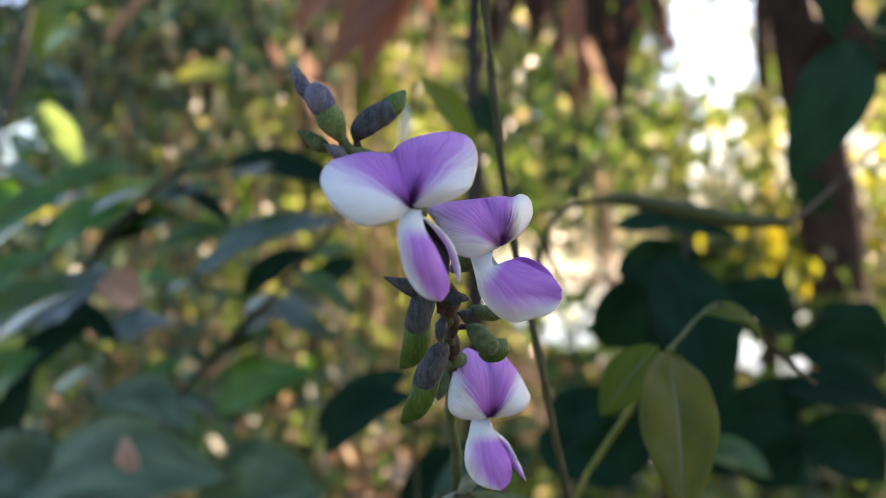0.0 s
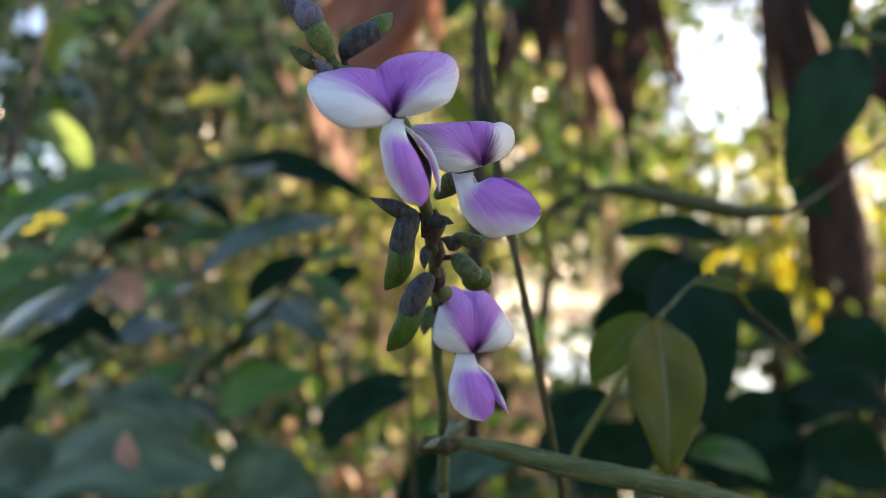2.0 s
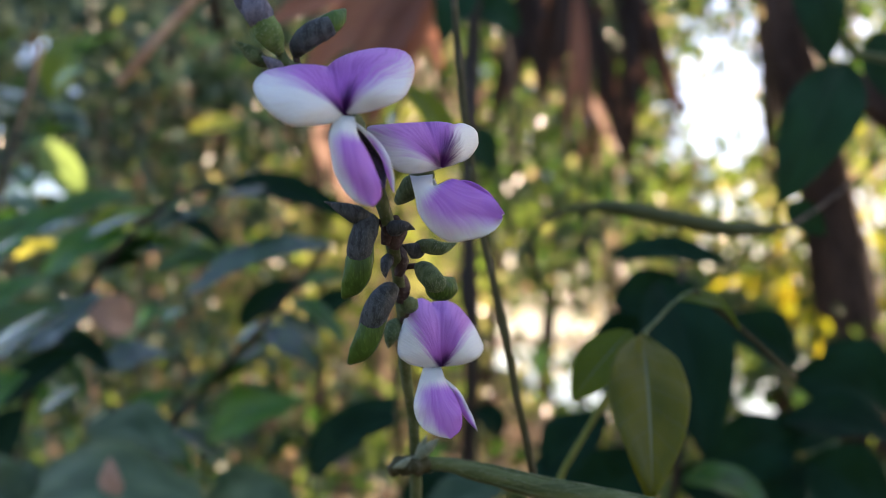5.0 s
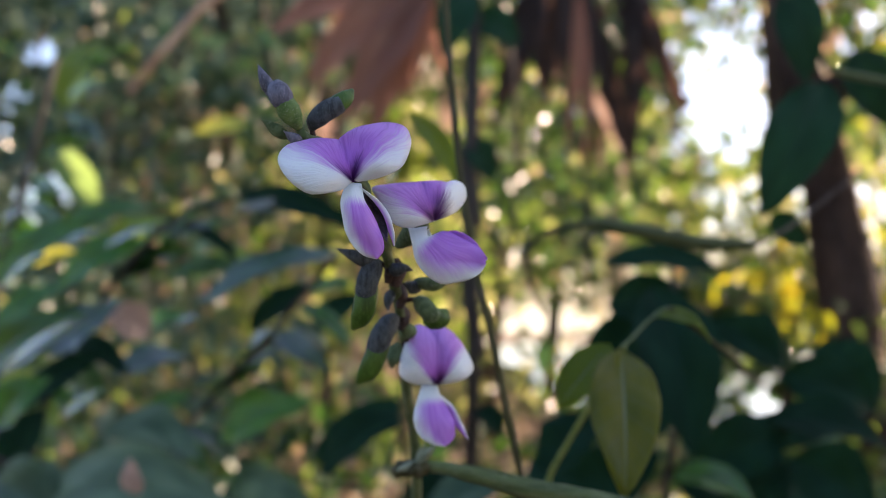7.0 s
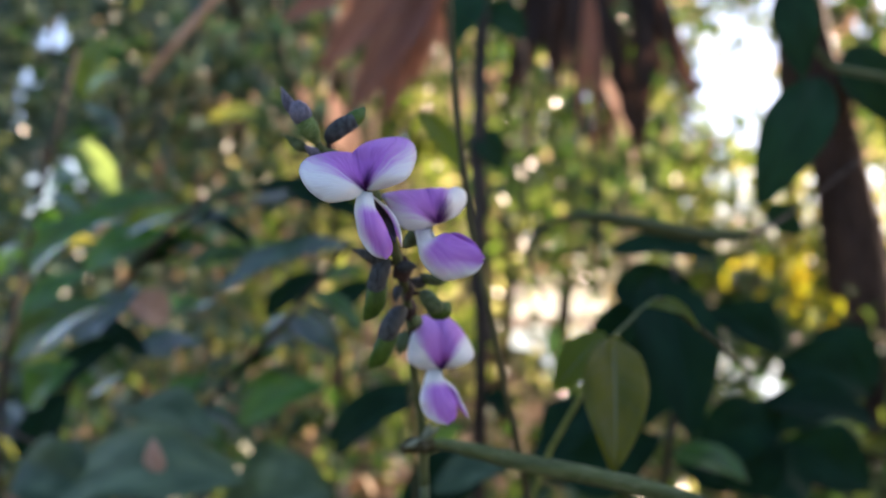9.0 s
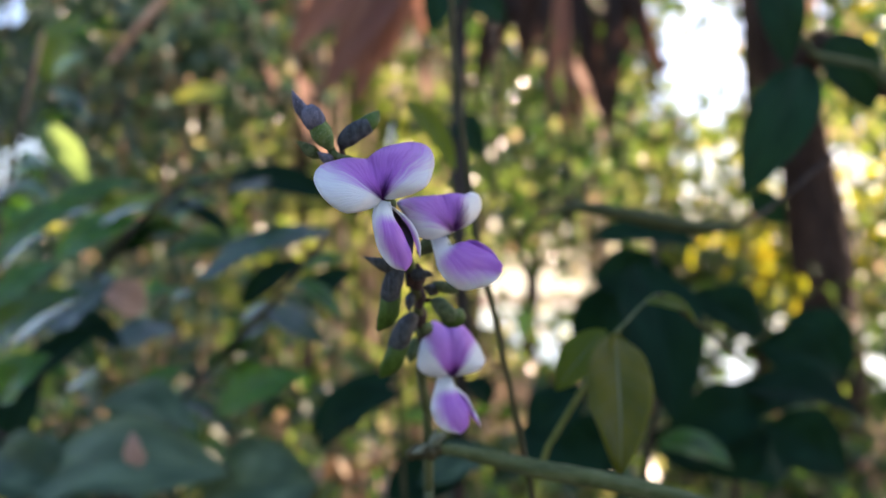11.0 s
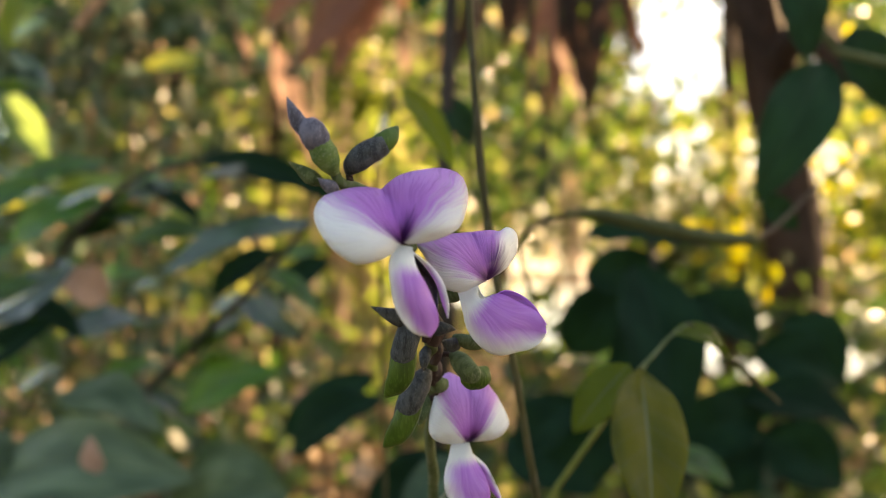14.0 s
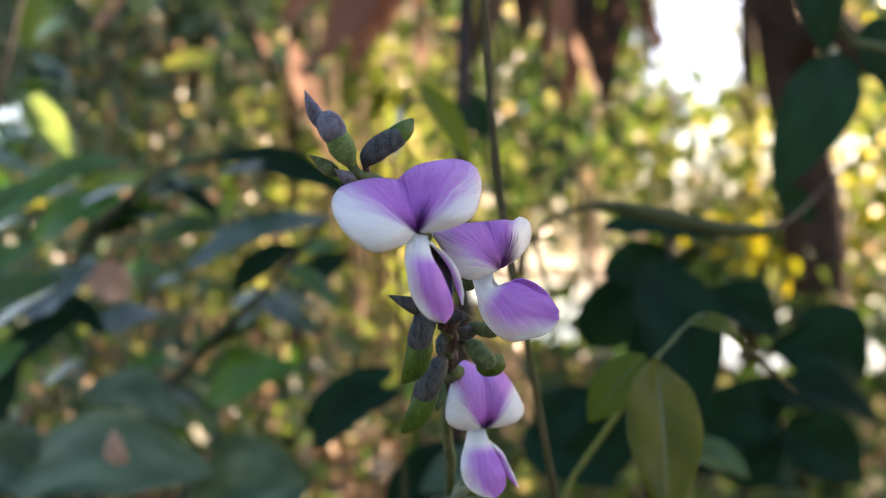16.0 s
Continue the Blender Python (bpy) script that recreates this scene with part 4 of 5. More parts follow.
left_shrub = shrub("shrub", "shrub with long dark glossy leaves catching blue sky light", (-0.30, 0.55, -0.02),
      [([(-0.28, 0.5, 0.5), (-0.2530, 0.4200, 0.9159), (-0.1873, 0.3600, 0.9904), (-0.1286, 0.3200, 1.0315), (-0.1018, 0.3000, 1.0337)], [0.006, 0.004, 0.003, 0.0012]),
       ([(-0.28, 0.5, 0.4), (-0.1550, 0.3800, 0.9022), (-0.0873, 0.3300, 0.9669), (-0.0491, 0.3000, 1.0049)], [0.005, 0.003, 0.0012]),
       ([(-0.3, 0.5, 0.5), (-0.2840, 0.4000, 0.9379), (-0.2719, 0.4200, 1.0555), (-0.2700, 0.4600, 1.1543)], [0.005, 0.003, 0.0016])],
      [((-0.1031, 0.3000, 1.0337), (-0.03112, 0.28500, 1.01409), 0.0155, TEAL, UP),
       ((-0.04630, 0.29500, 1.00715), (-0.11122, 0.28000, 0.98175), 0.024, WAXY, SKYWARD),
       ((-0.0640, 0.2950, 1.0280), (-0.09354, 0.27000, 1.02486), 0.008, WAXY, HIGH_SKY),
       ((-0.2181, 0.3000, 0.9910), (-0.1750, 0.3100, 1.0246), 0.019, GLOSSY, UP),
       ((-0.2245, 0.3000, 0.9457), (-0.1704, 0.3000, 0.9784), 0.022, GLOSSY, UP),
       ((-0.2254, 0.3600, 1.0150), (-0.1664, 0.3800, 1.0396), 0.017, GLOSSY, UP),
       ((-0.2017, 0.3700, 1.0096), (-0.1546, 0.3700, 1.0313), 0.016, FRESH, UP),
       ((-0.1426, 0.3300, 0.9953), (-0.1020, 0.3400, 1.0012), 0.014, GLOSSY, UP),
       ((-0.1634, 0.3600, 0.9659), (-0.1828, 0.3400, 0.9795), 0.022, DRY_FADED, TO_US),
       ((-0.2240, 0.3400, 0.9253), (-0.1850, 0.3500, 0.9541), 0.020, TEAL, UP),
       ((-0.2374, 0.3300, 0.9663), (-0.2043, 0.3500, 0.9930), 0.016, GLOSSY, UP),
       ((-0.1318, 0.3900, 0.9167), (-0.0838, 0.3700, 0.9192), 0.022, GLOSSY, (-0.5, -0.6, 1)),
       ((-0.1236, 0.3600, 0.9056), (-0.0691, 0.3600, 0.9270), 0.024, GLOSSY, UP),
       ((-0.0619, 0.3200, 0.9013), (-0.0157, 0.3300, 0.9306), 0.020, TEAL, UP),
       ((-0.1166, 0.4000, 0.9653), (-0.0768, 0.4000, 0.9921), 0.02, TEAL, UP),
       ((-0.0799, 0.4200, 0.9650), (-0.0489, 0.4200, 0.9859), 0.02, TEAL, UP),
       ((-0.2031, 0.4000, 0.9383), (-0.1596, 0.4200, 0.9474), 0.030, WAXY, SKYWARD),
       ((-0.2530, 0.4200, 0.9159), (-0.2791, 0.4200, 0.8610), 0.03, TEAL, TO_US),
       ((-0.2558, 0.5000, 1.0536), (-0.2913, 0.5000, 1.1008), 0.024, LIME, TO_US),
       ((-0.2512, 0.4900, 1.0483), (-0.2717, 0.4850, 1.0735), 0.012, LIME, TO_US),
       ((-0.3318, 0.6000, 1.1484), (-0.2998, 0.6000, 1.2117), 0.036, FRESH, TO_US),
       ((-0.2791, 0.4500, 1.0078), (-0.2494, 0.4500, 1.0172), 0.012, YELLOW, UP),
       ((-0.2155, 0.3000, 0.9221), (-0.1895, 0.3000, 0.9459), 0.022, GLOSSY, UP),
       ((-0.2146, 0.3000, 0.9919), (-0.1891, 0.3000, 1.0072), 0.0055, SHEEN, HIGH_SKY),
       ((-0.2185, 0.3100, 0.9462), (-0.1759, 0.3100, 0.9736), 0.0055, SHEEN, HIGH_SKY),
       ((-0.2088, 0.3400, 1.0139), (-0.1836, 0.3400, 1.0218), 0.0044, SHEEN, HIGH_SKY),
       ((-0.1777, 0.3300, 1.0115), (-0.1497, 0.3300, 1.0230), 0.0055, SHEEN, HIGH_SKY),
       ((-0.1487, 0.3600, 0.9693), (-0.1348, 0.3600, 0.9754), 0.0060, SHEEN, HIGH_SKY),
       ((-0.2513, 0.3600, 1.0282), (-0.2358, 0.3600, 1.0375), 0.0050, SHEEN, HIGH_SKY),
       ((-0.1747, 0.3800, 0.9107), (-0.1457, 0.3800, 0.9299), 0.015, GLOSSY, UP),
       ((-0.1085, 0.3600, 0.9569), (-0.0869, 0.3600, 0.9692), 0.0072, SHEEN, HIGH_SKY),
       ((-0.1877, 0.2500, 0.9504), (-0.1479, 0.2400, 0.9766), 0.0060, SHEEN, HIGH_SKY),
       ((-0.1890, 0.2500, 0.9855), (-0.1633, 0.2400, 1.0054), 0.0055, SHEEN, HIGH_SKY),
       ((-0.1690, 0.2700, 0.9310), (-0.1504, 0.2700, 0.9433), 0.0050, SHEEN, HIGH_SKY),
       ((-0.2028, 0.3200, 0.9555), (-0.1683, 0.3300, 0.9823), 0.022, WAXY, UP),
       ((-0.2154, 0.3600, 0.9934), (-0.1669, 0.3700, 1.0176), 0.022, GLOSSY, UP),
       ((-0.1541, 0.4000, 0.9951), (-0.1140, 0.4000, 1.0120), 0.018, FRESH, UP),
       ((-0.3427, 0.5500, 1.0622), (-0.3030, 0.5500, 1.0756), 0.0083, SHEEN, HIGH_SKY),
       ((-0.3045, 0.4600, 0.9332), (-0.2617, 0.4600, 0.8964), 0.030, FRESH, UP),
       ((-0.3386, 0.5500, 0.9436), (-0.2906, 0.5500, 0.9612), 0.030, GLOSSY, SKYWARD),
       ((-0.2463, 0.5500, 0.9484), (-0.1986, 0.5500, 0.9703), 0.030, GLOSSY, SKYWARD),
       ((-0.3209, 0.5000, 0.8666), (-0.2769, 0.5000, 0.8788), 0.030, FRESH, SKYWARD),
       ((-0.2824, 0.6000, 1.0215), (-0.2351, 0.6000, 1.0358), 0.030, FRESH, SKYWARD)])
low_shrub = shrub("low_shrub", "low shrub with broad dull green leaves", (-0.12, 0.45, -0.02),
      [([(-0.12, 0.42, 0.5), (-0.1689, 0.3400, 0.8513), (-0.1842, 0.3200, 0.9004)], [0.005, 0.003, 0.0015]),
       ([(-0.11, 0.42, 0.5), (-0.0934, 0.3400, 0.8464), (-0.1003, 0.3000, 0.8891)], [0.005, 0.003, 0.0015])],
      [((-0.2059, 0.3200, 0.8766), (-0.0952, 0.2800, 0.8903), 0.046, BROAD, (0.2, -1, 0.9)),
       ((-0.0540, 0.2900, 0.8830), (-0.1164, 0.3000, 0.8701), 0.046, BROAD, (-0.1, -1, 0.6)),
       ((-0.1876, 0.3600, 0.9125), (-0.1232, 0.3300, 0.8995), 0.030, BROAD, (0.4, -0.8, 0.9)),
       ((-0.2433, 0.3600, 0.8848), (-0.1816, 0.3300, 0.8588), 0.036, BROAD, (-0.3, -0.8, 0.9)),
       ((-0.2345, 0.3300, 0.8898), (-0.1787, 0.3100, 0.8756), 0.035, BROAD, TO_US),
       ((-0.1346, 0.2720, 0.8955), (-0.1367, 0.2680, 0.9130), 0.0100, DRY_FADED, TO_US),
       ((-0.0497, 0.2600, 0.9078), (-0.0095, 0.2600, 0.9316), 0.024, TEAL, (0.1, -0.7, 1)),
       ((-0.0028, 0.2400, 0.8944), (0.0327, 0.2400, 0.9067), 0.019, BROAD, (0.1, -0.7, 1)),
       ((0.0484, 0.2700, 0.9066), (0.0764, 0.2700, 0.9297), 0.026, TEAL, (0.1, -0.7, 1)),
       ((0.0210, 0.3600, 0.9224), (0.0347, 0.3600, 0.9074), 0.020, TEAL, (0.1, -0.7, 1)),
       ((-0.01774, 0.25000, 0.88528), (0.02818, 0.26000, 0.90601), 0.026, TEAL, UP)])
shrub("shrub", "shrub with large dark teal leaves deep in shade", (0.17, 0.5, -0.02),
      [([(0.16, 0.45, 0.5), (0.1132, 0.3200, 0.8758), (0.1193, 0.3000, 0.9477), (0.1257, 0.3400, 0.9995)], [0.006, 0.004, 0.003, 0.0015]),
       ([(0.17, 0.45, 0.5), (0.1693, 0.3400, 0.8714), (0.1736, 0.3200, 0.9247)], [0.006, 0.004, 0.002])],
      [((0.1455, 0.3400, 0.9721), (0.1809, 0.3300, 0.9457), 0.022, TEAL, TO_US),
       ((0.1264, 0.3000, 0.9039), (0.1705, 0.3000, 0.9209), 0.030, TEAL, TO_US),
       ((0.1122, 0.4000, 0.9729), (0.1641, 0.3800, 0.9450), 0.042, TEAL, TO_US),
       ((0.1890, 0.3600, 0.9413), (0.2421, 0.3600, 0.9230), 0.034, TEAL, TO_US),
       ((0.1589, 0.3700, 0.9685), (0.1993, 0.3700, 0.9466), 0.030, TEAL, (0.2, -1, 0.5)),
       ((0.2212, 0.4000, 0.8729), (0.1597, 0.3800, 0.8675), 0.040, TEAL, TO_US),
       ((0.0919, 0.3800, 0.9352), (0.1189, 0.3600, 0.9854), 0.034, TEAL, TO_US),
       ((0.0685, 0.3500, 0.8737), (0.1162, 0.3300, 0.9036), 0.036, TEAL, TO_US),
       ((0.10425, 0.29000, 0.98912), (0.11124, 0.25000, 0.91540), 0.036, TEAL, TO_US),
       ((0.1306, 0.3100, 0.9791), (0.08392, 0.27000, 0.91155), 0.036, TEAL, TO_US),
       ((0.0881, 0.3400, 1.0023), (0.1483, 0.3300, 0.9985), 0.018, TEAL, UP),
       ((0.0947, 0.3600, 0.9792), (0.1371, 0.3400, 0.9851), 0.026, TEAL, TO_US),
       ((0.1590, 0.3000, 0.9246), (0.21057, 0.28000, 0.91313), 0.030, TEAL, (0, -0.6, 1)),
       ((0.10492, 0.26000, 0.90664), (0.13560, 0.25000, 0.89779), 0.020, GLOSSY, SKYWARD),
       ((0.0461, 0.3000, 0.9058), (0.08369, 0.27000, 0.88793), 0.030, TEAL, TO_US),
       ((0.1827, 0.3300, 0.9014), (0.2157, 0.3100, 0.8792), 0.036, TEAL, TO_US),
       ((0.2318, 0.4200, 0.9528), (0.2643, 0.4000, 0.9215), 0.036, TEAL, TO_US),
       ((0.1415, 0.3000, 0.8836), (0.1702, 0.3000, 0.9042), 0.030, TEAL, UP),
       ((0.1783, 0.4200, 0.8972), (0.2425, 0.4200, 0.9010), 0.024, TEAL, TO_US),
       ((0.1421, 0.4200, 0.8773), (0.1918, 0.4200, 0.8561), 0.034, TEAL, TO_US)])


# the rest of the glossy shrub's foliage, along its branches
leafy = random.Random(5)
for line, count in (([(-0.3407, 0.4600, 0.8885), (-0.2537, 0.4200, 0.9365), (-0.1916, 0.3700, 0.9907), (-0.1318, 0.3300, 1.0285)], 28), ([(-0.3604, 0.4400, 0.9633), (-0.2917, 0.4200, 1.0130), (-0.2739, 0.4500, 1.0789), (-0.2694, 0.5000, 1.1672)], 20), ([(-0.1859, 0.4200, 0.8822), (-0.1174, 0.3800, 0.9403), (-0.0665, 0.3400, 0.9931)], 16)):
    for k in range(count):
        p = curve_at(line, (k + leafy.random()) / count)
        turn = leafy.choice((-1, 1))
        way = Vector((0.8 * leafy.uniform(0.5, 1.1), leafy.uniform(-0.5, 0.2), turn * leafy.uniform(0.05, 0.55) - 0.1))
        size = leafy.uniform(0.028, 0.048)
        tilt = leafy.uniform(0.3, 1.4) if k % 2 else 2.6
        leaf_part(left_shrub, p, p + way.normalized() * size, size * leafy.uniform(0.28, 0.4), leafy.choice((GLOSSY, WAXY, GLOSSY, TEAL, WAXY)), face=(leafy.uniform(-0.2, 0.3), -1, tilt), sag=0.06, fold=0.38, wave=0.14, n=12, m=5, seed=k * 1.1)

# ---------------------------------------------------------------- middle ground
# dead fan-shaped leaf hanging at the top, and dry strips
def dry_fan(root, tips, width, label, mat=DRY):
    top = thing("dead_palm_leaf", label, "dead leaf", "dead leaves")
    r = Vector(root)
    part("stalk", tube([(r.x + 0.1, r.y + 0.5, 3.4), (r.x + 0.05, r.y + 0.3, 2.4), r], [0.012, 0.009, 0.006], 20, 8, 0.1), BARK, top)
    for i, tip in enumerate(tips):
        leaf_part(top, root, tip, width, mat, "segment", face=(0.3 - 0.15 * i, -1, 0.3), sag=0.05, fold=0.5, wave=0.2, power=0.9, n=14, m=4, seed=i * 2.3)
    return top


dry_fan((-0.0203, 0.9500, 1.4185), [(-0.1374, 0.9000, 1.1969), (-0.1835, 0.9200, 1.2555), (-0.0989, 0.9300, 1.1920), (-0.2414, 0.9500, 1.3311), (-0.0586, 0.9700, 1.2523), (-0.2266, 1.0000, 1.3786)], 0.055, "dead reddish brown fan leaf hanging from above")
dry_fan((0.2298, 1.5000, 1.6638), [(0.2573, 1.5000, 1.2588), (0.3162, 1.5200, 1.2954), (0.3539, 1.5500, 1.2098), (0.1805, 1.6000, 1.3711), (0.2154, 1.5000, 1.4039)], 0.036, "dead dark brown hanging leaf with narrow strips", DRY_DARK)
dry_fan((0.5186, 2.6000, 2.1255), [(0.3214, 2.6000, 1.5057), (0.4428, 2.6200, 1.3793), (0.5404, 2.6000, 1.4318), (0.6544, 2.6500, 1.6290), (0.7605, 2.6000, 1.5521)], 0.062, "dead dark brown hanging leaf with narrow strips", DRY_DARK)
dry_fan((0.2143, 1.3000, 1.5347), [(0.2204, 1.3000, 1.2058), (0.1943, 1.3200, 1.2438)], 0.017, "dead reddish hanging strips of a fan leaf")
dry_fan((0.1879, 1.9000, 1.8108), [(0.0880, 1.9000, 1.3913), (0.1379, 1.9200, 1.4651), (0.2191, 1.9000, 1.4455), (0.2602, 1.9500, 1.5421)], 0.06, "dead dark brown hanging leaf with narrow strips", DRY_DARK)
dry_fan((0.3892, 1.8000, 1.7661), [(0.3954, 1.8000, 1.2498), (0.4413, 1.8200, 1.4512), (0.5076, 1.8000, 1.4192)], 0.05, "dead dark brown hanging leaf with narrow strips", DRY_DARK)
for pts, r in ((((0.2597, 1.5000, 1.0111), (0.2553, 1.5000, 1.1981), (0.2179, 1.5000, 1.3987), (0.2090, 1.5000, 1.6126)), 0.010), (((0.1223, 1.7000, 1.0891), (0.1368, 1.7000, 1.3631), (0.0955, 1.7000, 1.6923)), 0.010), (((0.4838, 1.6000, 1.2797), (0.4168, 1.6000, 1.4336), (0.3145, 1.6000, 1.6256)), 0.007), (((-0.3895, 2.0000, 1.3577), (-0.4790, 2.0000, 1.5952), (-0.5099, 2.0000, 1.8196)), 0.014), (((-0.6535, 2.2000, 1.3951), (-0.6473, 2.2000, 1.6544), (-0.6900, 2.2000, 1.9005)), 0.03)):
    dv = thing("hanging_vine", "dark thin woody vine hanging from the trees", "vine", "hanging vines")
    top_end = Vector(pts[-1])
    part("stem", tube([*pts, (top_end.x + 0.1, top_end.y + 0.2, 3.2)], [r * 0.5, r * 0.8, r, r], 30, 8, 0.2), VINE_DARK if r < 0.02 else BARK, dv)
dry_fan((-0.1279, 1.6000, 1.7365), [(-0.2893, 1.6000, 1.4503), (-0.1053, 1.6500, 1.4034), (-0.0209, 1.6000, 1.4499)], 0.06, "dead brown hanging leaf with narrow strips")
for base, tip, w in (((-0.3600, 2.4000, 1.4243), (-0.2963, 2.4000, 1.2175), 0.075), ((-0.0479, 2.4000, 1.6462), (-0.0280, 2.4000, 1.4625), 0.060), ((0.0952, 2.4000, 1.6504), (0.0606, 2.4000, 1.4934), 0.050), ((-0.4203, 2.4000, 1.5766), (-0.3735, 2.4000, 1.4158), 0.070), ((0.3682, 2.3500, 1.6628), (0.4795, 2.3500, 1.4129), 0.060), ((0.2916, 2.3500, 1.7242), (0.3096, 2.3500, 1.6188), 0.062), ((-0.5187, 2.4000, 1.6050), (-0.4968, 2.4000, 1.5217), 0.055), ((-0.4200, 2.4000, 1.5702), (-0.3483, 2.4000, 1.3114), 0.11), ((-0.5717, 2.4000, 1.6836), (-0.5568, 2.4000, 1.6138), 0.04), ((-0.2087, 2.4000, 1.5614), (-0.1874, 2.4000, 1.4749), 0.05)):
    t = thing("dry_strip", "pale pinkish dry leaf strip hanging in sunlight", "dead leaf", "dead leaves")
    leaf_part(t, base, tip, w, DRY_PALE, "blade", face=(0.75, -0.6, 0.3), sag=0.03, fold=0.1, power=1.0)
    part("stalk", tube([base, Vector(base) + Vector((0.02, 0.05, 0.5)), Vector(base) + Vector((0.1, 0.2, 1.6))], [0.002, 0.003], 12, 6), VINE_DARK, t)
twig = thing("dry_twig", "orange-brown dry twig hanging down into the shrubs", "twig")
part("twig", tube([(-0.3373, 0.7500, 1.2035), (-0.3146, 0.7500, 1.2330), (-0.2671, 0.7500, 1.2894), (-0.1, 0.75, 1.4), (0.2, 0.85, 2.2), (0.5, 1.2, 3.3)], [0.004, 0.007, 0.007, 0.007, 0.008], 40, 8, 0.2), TWIG_DRY, twig)
low_twig = thing("twig", "thin brown twig slanting through the low shrub", "twig")
part("stem", tube([(-0.2599, 0.3600, 0.9010), (-0.2237, 0.3500, 0.8870), (-0.2001, 0.3450, 0.8754), (-0.1903, 0.3500, 0.8555), (-0.12, 0.36, 0.4), (-0.12, 0.37, -0.02)], [0.0012, 0.0017, 0.002, 0.003], 40, 8, 0.15), STEM_BROWN, low_twig)
part("side_shoot", tube([(-0.2237, 0.3500, 0.8870), (-0.2152, 0.3450, 0.8985), (-0.2110, 0.3400, 0.9098)], [0.0011, 0.0006], 12, 6, 0.1), STEM_BROWN, low_twig)
yl = thing("yellow_leaf_sprig", "sprig with one bright yellow leaf", "shrub")
leaf_part(yl, (-0.4113, 1.5000, 1.3280), (-0.5125, 1.5000, 1.3169), 0.055, YELLOW, face=(0.3, -0.8, 0.7))
part("stem", tube([(-0.4134, 1.5000, 1.3224), (-0.3, 1.55, 1.0), (-0.28, 1.6, -0.02)], [0.002, 0.005], 16, 8), VINE_DARK, yl)


# trees
def tree(label, trunk, radii, mat, limbs=(), group="trees"):
    t = thing("tree", label, "tree", group)
    part("trunk", tube(trunk, radii, 50, 18, 0.25), mat, t)
    for pts, rr in limbs:
        part("limb", tube(pts, rr, 24, 10, 0.25), mat, t)
    return t


near_tree = tree("brown leaning tree trunk with rough bark", [(1.2167, 2.5000, -0.3991), (1.2271, 2.5000, 0.3455), (1.2211, 2.5000, 0.7878), (1.1839, 2.5000, 1.1690), (1.1086, 2.5000, 1.5217), (1.0534, 2.5000, 1.8083), (1.0533, 2.5500, 2.1576), (1.0, 2.6, 2.8), (1.2, 2.5, 3.6)],
     [0.11, 0.10, 0.09, 0.075, 0.065, 0.06, 0.06], BARK, [([(1.1253, 2.5000, 1.4862), (1.1331, 2.3000, 1.6216), (1.2376, 2.2000, 1.4824), (1.7, 2.2, 1.7)], [0.05, 0.045, 0.04])])


def leaf_cloud(name, label, spots, size, mat, parent=None, kind="stuff", flat=0.35, seed=0, category="foliage"):
    """Many small folded leaves, one at each spot."""
    rng = np.random.default_rng(seed)
    spots = np.asarray(spots, float)
    n = len(spots)
    way = rng.normal(size=(n, 3))
    way[:, 2] -= 0.6
    way /= np.linalg.norm(way, axis=1, keepdims=True)
    face = rng.normal(size=(n, 3)) * 0.7 + (0, -0.25, 0.8)
    side = np.cross(way, face)
    side /= np.linalg.norm(side, axis=1, keepdims=True)
    up = np.cross(side, way)
    length = size * rng.uniform(0.6, 1.4, (n, 1))
    half = length * rng.uniform(0.18, flat, (n, 1))
    tip = spots + way * length
    m1, m2 = spots + way * length * 0.3, spots + way * length * 0.68 + up * length * 0.05
    lift = up * half * 0.35
    pts = np.stack([spots, m1 - side * half * 0.85 + lift, m1, m1 + side * half * 0.85 + lift, m2 - side * half * 0.8 + lift, m2, m2 + side * half * 0.8 + lift, tip - up * length * 0.08], 1).reshape(-1, 3)
    faces = []
    for k in range(0, 8 * n, 8):
        faces += [(k, k + 2, k + 1), (k, k + 3, k + 2), (k + 1, k + 2, k + 5, k + 4), (k + 2, k + 3, k + 6, k + 5), (k + 4, k + 5, k + 7), (k + 5, k + 6, k + 7)]
    me = bpy.data.meshes.new(name)
    me.from_pydata(pts.tolist(), [], faces)
    me.materials.append(mat)
    ob = new(name, me)
    if parent is not None:
        ob.parent = parent
        tagged(ob, label)
    else:
        tagged(ob, label, category, "", kind)
    return ob


# Sunlit copy of the leaf set: sun highlights put into cream and yellow tints.
SUNLIT = scatter_leaf_material("sunlit_thicket_leaves", [(0.0, (0.010, 0.03, 0.008)), (0.45, (0.03, 0.07, 0.014)), (0.7, (0.12, 0.16, 0.03)), (0.9, (0.30, 0.26, 0.12)), (1.0, (0.36, 0.22, 0.15))],
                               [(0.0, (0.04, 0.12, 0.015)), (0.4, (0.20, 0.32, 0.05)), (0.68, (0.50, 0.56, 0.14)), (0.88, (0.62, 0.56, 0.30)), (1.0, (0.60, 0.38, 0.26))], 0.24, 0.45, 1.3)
# Shaded copy of the leaf set: shade is put into the dark greens.
SHADY = scatter_leaf_material("shaded_understorey_leaves", [(0.0, (0.008, 0.028, 0.014)), (0.6, (0.022, 0.055, 0.028)), (1.0, (0.06, 0.11, 0.06))],
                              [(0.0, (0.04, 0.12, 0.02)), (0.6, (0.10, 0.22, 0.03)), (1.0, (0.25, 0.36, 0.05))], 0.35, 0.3)
